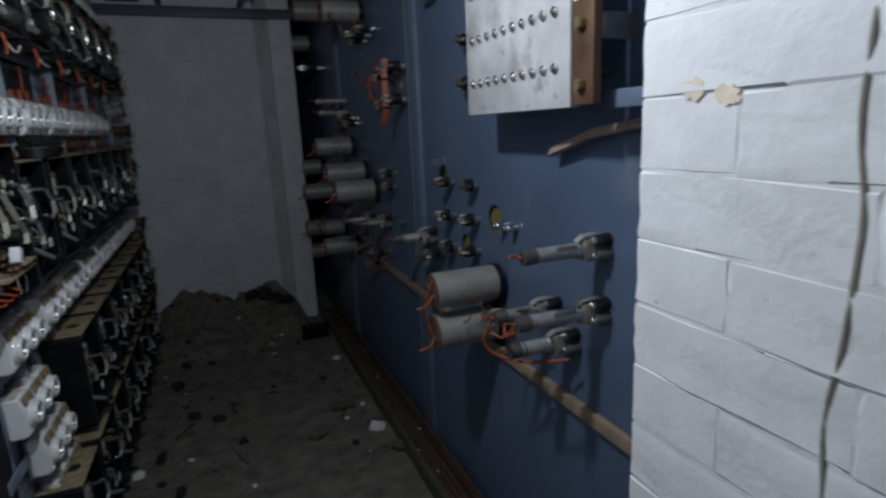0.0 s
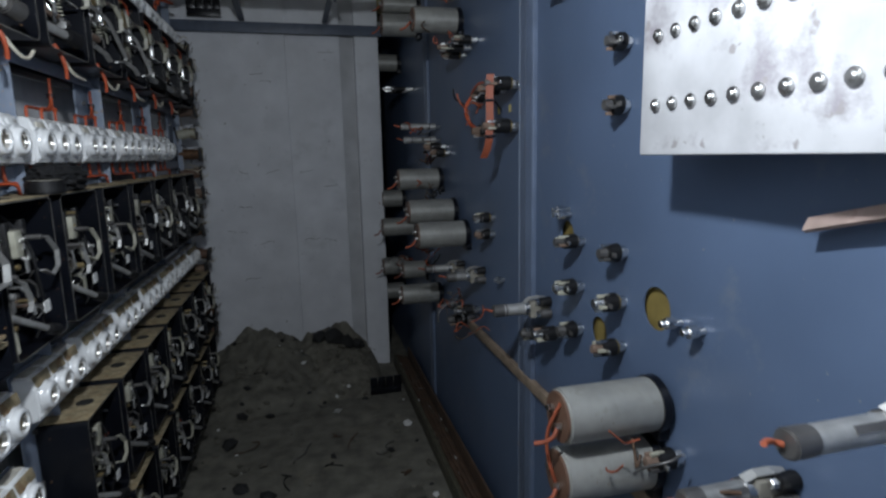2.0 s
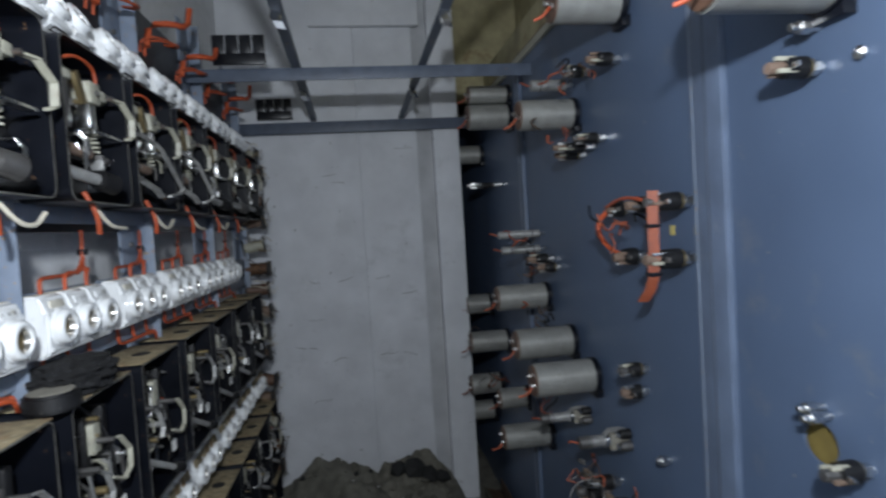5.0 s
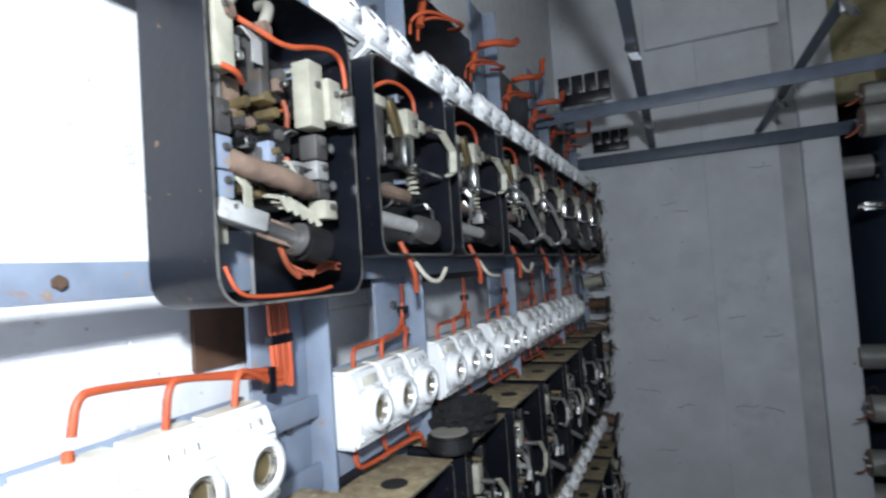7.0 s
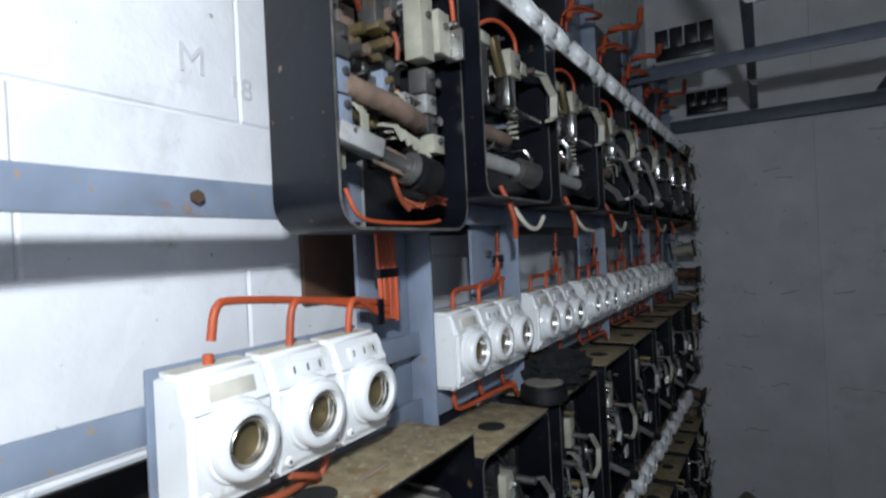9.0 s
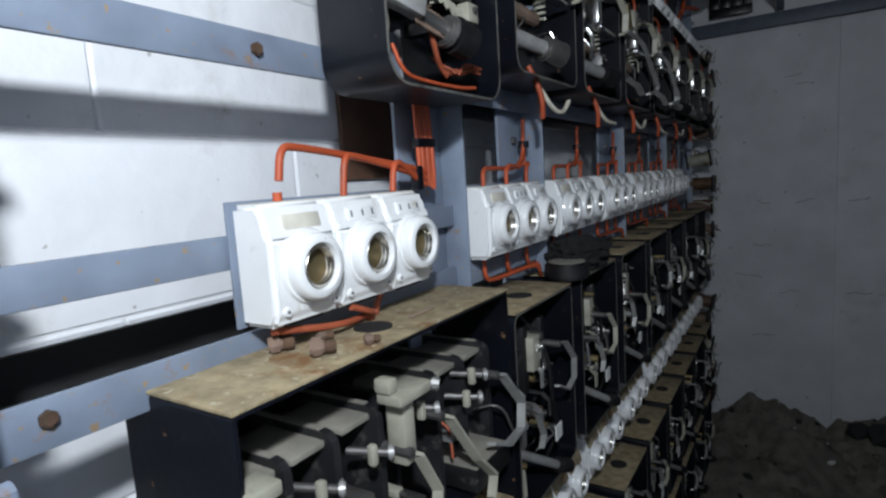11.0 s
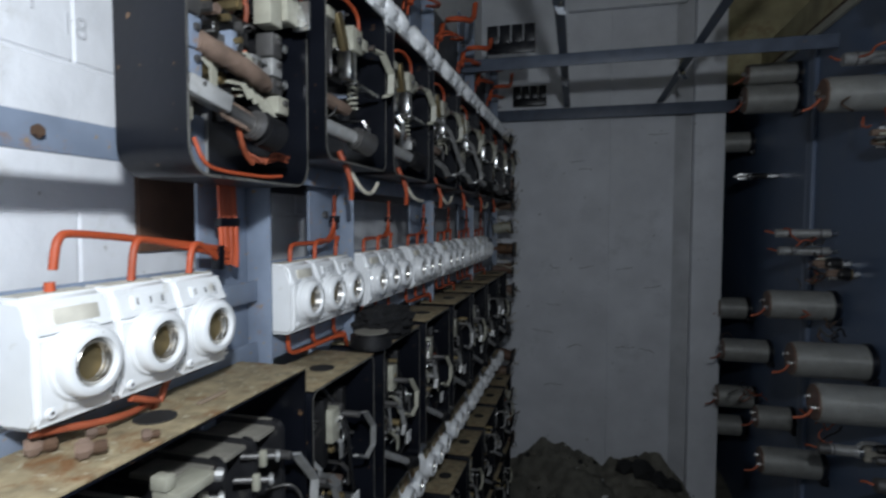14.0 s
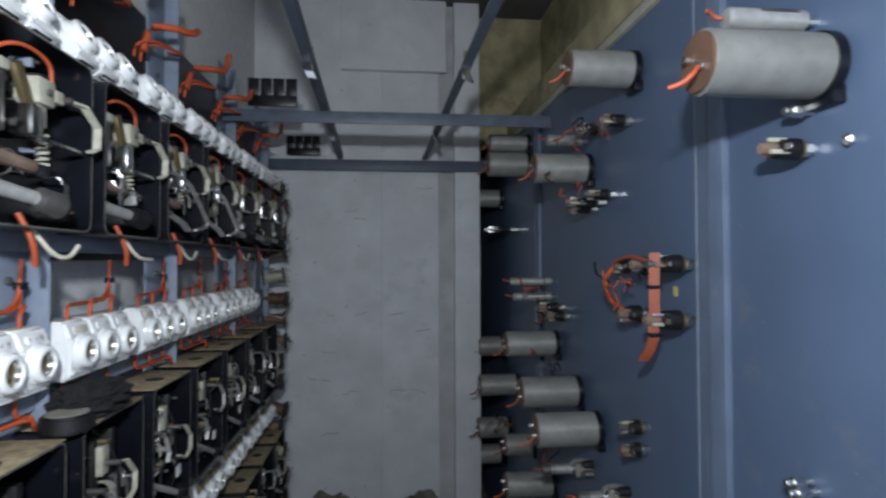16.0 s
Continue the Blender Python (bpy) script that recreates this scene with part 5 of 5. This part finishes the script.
# black foam lump on the cabinet top
bm = bmesh.new()
bmesh.ops.create_icosphere(bm, subdivisions=4, radius=1)
for v in bm.verts:
    k = 1 + 0.30 * noise.fractal(v.co * 3.5, 0.8, 2.0, 5)
    v.co = Vector((v.co.x * 0.05 * k, v.co.y * 0.080 * k, v.co.z * 0.030 * k))
lump = part("foam_lump", bm, FOAM)
lump.matrix_world = pose(0.012, 2.70, 1.203)
tagged(lump, "ragged lump of black foam on a cabinet top", "debris")

drum = thing("drum_cap", "squat black drum with a dusty top beside the foam lump", "drum", at=pose(0.026, 2.606, 1.1775))
part("body", made(rod, (0, 0, 0), (0, 0, 0.026), 0.036, 32, 0.0345, 0.004), BAKELITE, drum)
part("dust_top", made(rod, (0, 0, 0.0262), (0, 0, 0.0272), 0.029, 28), DUST_GREY, drum, "grey dust on the top")

# ---------------------------------------------------------------- rubble
def heap(n, x0, x1, depth, h, x, y):
    """Height of a heap that leans on the end wall."""
    u, v = (x - x0) / (x1 - x0), 1 - (Y_END - y) / depth
    rise = max(math.sin(math.pi * min(max(u, 0), 1)), 0) ** 0.7 * max(v, 0) ** 1.25
    return h * rise * (1 + 0.30 * noise.fractal((x * 5 + n * 7, y * 5, 0), 1.0, 2.0, 3)) + 0.020 * rise * noise.fractal((x * 24, y * 24, n), 1.0, 2.0, 4) - 0.012


HEAPS = ((0, -0.12, 0.66, 0.62, 0.285), (1, 0.36, 0.90, 0.50, 0.265))
for (n, x0, x1, depth, h), material, label in zip(HEAPS, (DIRT, RUBBLE), ("low heap of grey brown dirt against the end wall", "heap of dark rubble against the end wall")):
    bm = bmesh.new()
    cols, rows = 80, 60
    pts = [[bm.verts.new((x0 + (x1 - x0) * i / cols, Y_END - depth * (1 - j / rows), heap(n, x0, x1, depth, h, x0 + (x1 - x0) * i / cols, Y_END - depth * (1 - j / rows)))) for j in range(rows + 1)] for i in range(cols + 1)]
    for i in range(cols):
        for j in range(rows):
            bm.faces.new((pts[i][j], pts[i + 1][j], pts[i + 1][j + 1], pts[i][j + 1]))
    tagged(part("dirt_mound", bm, material), label, "rubble")


def heap_top(x, y):
    return max([0.0] + [heap(*row, x, y) for row in HEAPS])


base_stone = []

for s in range(5):
    bm = bmesh.new()
    bmesh.ops.create_icosphere(bm, subdivisions=1, radius=1)
    for v in bm.verts:
        v.co *= 1 + rng.uniform(-0.35, 0.25)
        v.co.z *= 0.6
    base_stone.append(mesh_of("stone", bm, (RUBBLE, RUBBLE, BLACK_AND_GAP_DARK, DIRT, PALE)[s], 5))
field = tagged(new("rubble_field"), "scattered stones, dust clods and scraps on the floor", "rubble", kind="stuff")
for k in range(260):
    y = rng.uniform(1.6, 4.45)
    x = rng.uniform(0.05, 0.99)
    if rng.random() < 0.4:
        x = rng.choice((rng.uniform(0.05, 0.25), rng.uniform(0.8, 0.99)))
    size = rng.choice((0.004, 0.006, 0.008, 0.010, 0.016))
    o = new("stone", base_stone[(0, 1, 3, 0, 1, 3, 2, 0)[k % 8] if k % 13 else 4])
    o.parent = field
    o.matrix_world = pose(x, y, size * 0.35 + 0.004, rng.uniform(-15, 15), rng.uniform(-15, 15), rng.uniform(0, 360)) @ Matrix.Diagonal((size, size * rng.uniform(0.7, 1.4), size, 1))

for k in range(150):
    y, size = rng.uniform(1.8, 4.45), rng.choice((0.005, 0.007, 0.010))
    o = new("stone", base_stone[k % 5])
    o.parent = field
    o.matrix_world = pose(rng.uniform(1.008, 1.068), y, 0.048, rng.uniform(-15, 15), rng.uniform(-15, 15), rng.uniform(0, 360)) @ Matrix.Diagonal((size, size * 1.3, size, 1))
for k in range(150):
    x, y, size = rng.uniform(-0.05, 0.86), Y_END - 0.5 * rng.random() ** 1.3, rng.choice((0.006, 0.009, 0.013, 0.02))
    o = new("stone", base_stone[(0, 1, 3, 1, 3, 0, 2, 3)[k % 8] if k % 19 else 4])
    o.parent = field
    o.matrix_world = pose(x, y - size, heap_top(x, y - size) + size * 0.2, rng.uniform(-25, 25), rng.uniform(-25, 25), rng.uniform(0, 360)) @ Matrix.Diagonal((size, size * rng.uniform(0.7, 1.3), size, 1))
for n, (x, size) in enumerate(((0.57, 0.050), (0.64, 0.062), (0.71, 0.055), (0.77, 0.045))):
    o = new("clod", base_stone[2])
    o.matrix_world = pose(x, Y_END - 0.075, heap_top(x, Y_END - 0.075) + size * 0.3, 12 * n, 0, 61 * n) @ Matrix.Diagonal((size, size, size * 1.2, 1))
    tagged(o, "black clod of burnt debris on the rubble heap", "debris", "black clods")
for n, (x, y, size) in enumerate(((0.15, 3.72, 0.036), (0.23, 3.36, 0.030), (0.33, 3.29, 0.028), (0.17, 3.98, 0.032), (0.30, 3.95, 0.024), (0.48, 4.12, 0.034), (0.12, 3.05, 0.03), (0.58, 3.5, 0.016), (0.42, 3.05, 0.02), (0.2, 2.8, 0.026))):
    o = new("clod", base_stone[2])
    o.matrix_world = pose(x, y, size * 0.45, 10 * n, 0, 47 * n) @ Matrix.Diagonal((size, size * 1.3, size, 1))
    tagged(o, "black clod of burnt debris on the dirt floor", "debris", "black clods")
for n, (x, y, size) in enumerate(((0.98, 2.74, 0.05), (0.93, 3.7, 0.03), (0.955, 3.35, 0.028), (0.12, 4.2, 0.05), (0.72, 4.2, 0.03), (0.93, 2.9, 0.045), (0.86, 3.0, 0.035), (0.05, 2.98, 0.03))):
    o = new("chunk", base_stone[4 if n % 2 else 0])
    o.matrix_world = pose(x, y, size * 0.3, 20 * n, 10, 31 * n) @ Matrix.Diagonal((size, size * 0.7, size * 0.6, 1))
    tagged(o, "pale chunk of plaster on the dirt floor", "debris", "plaster chunks")
for n, (x, y, w, h) in enumerate(((0.84, 3.15, 0.10, 0.07), (0.70, 2.95, 0.07, 0.05), (0.62, 3.9, 0.04, 0.03), (0.3, 3.5, 0.03, 0.03))):
    bm = bmesh.new()
    vs = [[bm.verts.new(((i / 6 - 0.5) * w, (j / 6 - 0.5) * h, 0.006 * noise.noise((i * 0.7, j * 0.7, n * 3)))) for j in range(7)] for i in range(7)]
    for i in range(6):
        for j in range(6):
            bm.faces.new((vs[i][j], vs[i + 1][j], vs[i + 1][j + 1], vs[i][j + 1]))
    bmesh.ops.solidify(bm, geom=bm.faces[:], thickness=0.0015)
    o = part("paper_scrap", bm, (DUST_GREY, DUSTY, PALE, DUST_GREY)[n])
    o.matrix_world = pose(x, y, 0.022, 0, 0, 35 * n)
    tagged(o, "crumpled dirty paper scrap on the floor", "scrap", "paper scraps")
for n in range(14):
    x, y = rng.uniform(0.1, 0.9), rng.uniform(2.6, 4.2)
    pts = [(x, y, 0.016)]
    for _ in range(4):
        pts.append((pts[-1][0] + rng.uniform(-0.05, 0.05), pts[-1][1] + rng.uniform(-0.03, 0.06), 0.014 + rng.uniform(0, 0.01)))
    tagged(part("wire_scrap", made(wire, pts, 0.0022, 5, 2), rng.choice((RUST, BAKELITE, DARK_STEEL, RUST))), "bent scrap of old wire on the floor", "wire", "wire scraps")

for k in range(90):
    u, v = rng.uniform(0.15, 0.85), rng.uniform(0.3, 0.98)
    n = k % 2
    x0, x1, depth, h = ((-0.10, 0.60, 0.55, 0.24), (0.46, 0.86, 0.40, 0.29))[n]
    x, y = x0 + (x1 - x0) * u, Y_END - depth * (1 - v)
    rise = math.sin(math.pi * u) ** 0.5 * v ** 1.4
    z = h * rise * (1 + 0.18 * noise.fractal((x * 3 + n * 7, y * 3, 0), 1.0, 2.0, 3)) - 0.008
    size = rng.choice((0.007, 0.010, 0.014, 0.022))
    o = new("stone", base_stone[(0, 3, 1, 3, 0)[k % 5]])
    o.parent = field
    o.matrix_world = pose(x, y, z, rng.uniform(-25, 25), rng.uniform(-25, 25), rng.uniform(0, 360)) @ Matrix.Diagonal((size, size * rng.uniform(0.8, 1.5), size, 1))

# pencil figures on the white wall
for text, y, z, size in (("M", 2.148, 1.596, 0.042), ("18", 2.205, 1.583, 0.032)):
    curve = bpy.data.curves.new("pencil_figure", "FONT")
    curve.body, curve.size, curve.extrude = text, size, 0.0002
    curve.materials.append(PENCIL)
    o = new("pencil_figure", curve)
    o.matrix_world = pose(X_WALL + 0.0012, y, z, 90, 0, 90)
    tagged(o, "faint pencil figures written on the white wall", "writing", "pencil figures")

# ---------------------------------------------------------------- bricks
def brick_mesh(length, height, seed, proud=0.003, gap=0.002, round_edge=0.003, rough=0.002):
    bm = bmesh.new()
    box(bm, -0.006, proud, gap, length - gap, gap, height - gap)
    bmesh.ops.subdivide_edges(bm, edges=[e for e in bm.edges if e.calc_length() > 0.03], cuts=2, use_grid_fill=True)
    bmesh.ops.bevel(bm, geom=[e for e in bm.edges if len(e.link_faces) == 2 and e.calc_face_angle(0) > 1], offset=round_edge, segments=1, affect="EDGES")
    r = random.Random(seed)
    for v in bm.verts:
        v.co += Vector((r.uniform(-rough, rough) * 0.6, r.uniform(-rough, rough), r.uniform(-rough, rough)))
    return mesh_of("brick", bm, WHITEWASH, 25)


BLOCK_L, BLOCK_H = 0.33, 0.155
blocks = [brick_mesh(BLOCK_L, BLOCK_H, s + 30, 0.0008, 0.0012, 0.002, 0.0005) for s in range(4)]
west = bpy.data.objects["wall_west"]
for c in range(3, 13):
    for j in range(6):
        o = new("block", blocks[(c * 3 + j * 5) % 4])
        o.parent = west
        o.matrix_world = pose(X_WALL - 0.001, 0.9 + j * BLOCK_L + (BLOCK_L * 0.37 if c % 2 else 0), c * BLOCK_H + 0.005)
BRICK_L, BRICK_H = 0.25, 0.077
kinds = [brick_mesh(BRICK_L, BRICK_H, s, 0.0006, 0.0008, 0.0018, 0.0030) for s in range(5)]
halves = [brick_mesh(BRICK_L / 2, BRICK_H, s + 9, 0.0006, 0.0010, 0.0014, 0.0014) for s in range(2)]
for c in range(4, 26):
    for j in range(6):
        y1 = 1.372 - j * BRICK_L + (BRICK_L / 2 if c % 2 else 0)
        if y1 - BRICK_L < -0.3:
            continue
        o = new("brick", kinds[(c * 7 + j * 3) % 5])
        if y1 > 1.40:
            y1 = 1.372
            o.data = halves[c % 4 // 2]
            o.parent = pillar
            o.matrix_world = pose(0.8858, y1, c * BRICK_H, 0, 0, 180)
            continue
        o.parent = pillar
        o.matrix_world = pose(0.8858, y1, c * BRICK_H, 0, 0, 180)
mark = thing("paint_stain", "pale orange rust stain on the white brick pier", "stain")
for cy, cz, r0 in ((1.300, 1.236, 0.011), (1.264, 1.230, 0.009), (1.255, 1.226, 0.007)):
    shape = [(cy + r0 * (1 + 0.7 * noise.noise((k * 0.5, cy * 50, 0))) * math.cos(k * 0.2618) * 1.2, cz + r0 * (1 + 0.7 * noise.noise((k * 0.5, cy * 50, 4))) * math.sin(k * 0.2618)) for k in range(24)]
    bm = bmesh.new()
    prism(bm, shape, 0, 0.8838 - 0.0001 * r0, 0.8855)
    part("blot", bm, STAIN, mark)

groove = thing("wall_groove", "wavy grey open joint down the white brick pier", "wall joint", kind="structure")
part("joint", made(wire, [(0.8875, 1.140 + 0.006 * math.sin(k * 1.3) + 0.004 * math.sin(k * 3.1), 0.3 + 0.06 * k) for k in range(26)], 0.0036, 8, 2), DUST_GREY, groove)

# hairline cracks in the end wall plaster
for k in range(16):
    x, z = rng.uniform(0.08, 0.70), rng.uniform(0.5, 1.8)
    y = Y_END + (0.008 if x > 0.474 else 0)
    pts = [(x, y, z)]
    for _ in range(5):
        pts.append((pts[-1][0] + rng.uniform(0.005, 0.022), y, pts[-1][2] + rng.uniform(-0.008, 0.008)))
    if pts[-1][0] < 0.74 and not (x < 0.474 < pts[-1][0]):
        tagged(part("plaster_crack", made(wire, pts, 0.0011, 5, 1), DARK_STEEL), "hairline crack in the grey plaster", "crack", "plaster cracks", "structure")
floor_comb = copy_thing(comb, pose(0.80, 4.05, 0.012))
tagged(floor_comb, "black slotted cable comb lying on the floor")

# ragged wire ends at the far end of the rack
for k in range(46):
    z = rng.uniform(0.35, 1.82)
    y, x = rng.uniform(4.21, 4.255), rng.uniform(-0.05, 0.0)
    pts = [(x, y, z)]
    for _ in range(4):
        pts.append((pts[-1][0] + rng.uniform(-0.006, 0.03), pts[-1][1] + rng.uniform(-0.02, 0.02), pts[-1][2] + rng.uniform(-0.03, 0.02)))
    tagged(part("wire_end", made(wire, pts, 0.0022, 5, 2), rng.choice((CREAM_WIRE, RUST, RUST, BAKELITE, BRASS))), "ragged wire end at the far end of the rack", "wire", "ragged wire ends")
for k in range(15):
    z = 0.40 + 0.097 * k + rng.uniform(-0.01, 0.01)
    reach = rng.uniform(0.035, 0.062)
    coil = thing("end_coil", "dark bobbin with frayed straw coloured winding on the last post", "coil", "end coils", at=pose(0, 4.245, z, rng.uniform(-8, 8), rng.uniform(-10, 10), rng.uniform(-12, 12)))
    for x0, x1 in ((-0.050, -0.042), (reach - 0.008, reach)):
        part("flange", made(box, x0, x1, -0.030, 0.030, -0.034, 0.034, 0.003), BAKELITE, coil)
    part("winding", made(rod, (-0.0418, 0, 0), (reach - 0.0082, 0, 0), 0.026, 14, 0.024, 0.003), (PAXOLIN, COPPER_RUST, CREAM, BURNT)[k % 4], coil, "straw brown winding")
    for j in range(4):
        a, b = rng.uniform(0, 6.28), rng.uniform(0, 6.28)
        part("loose_turn", made(wire, [(reach * 0.3, 0.026 * math.cos(a), 0.026 * math.sin(a)), (reach * 0.8, 0.036 * math.cos(a + 0.5), 0.038 * math.sin(a + 0.5)), (reach + 0.012, 0.034 * math.cos(b), 0.036 * math.sin(b)), (reach + rng.uniform(0.005, 0.03), 0.03 * math.cos(b + 1), 0.04 * math.sin(b + 1))], 0.0014, 5, 2), rng.choice((BRASS, RUST, CREAM_WIRE, BAKELITE)), coil)
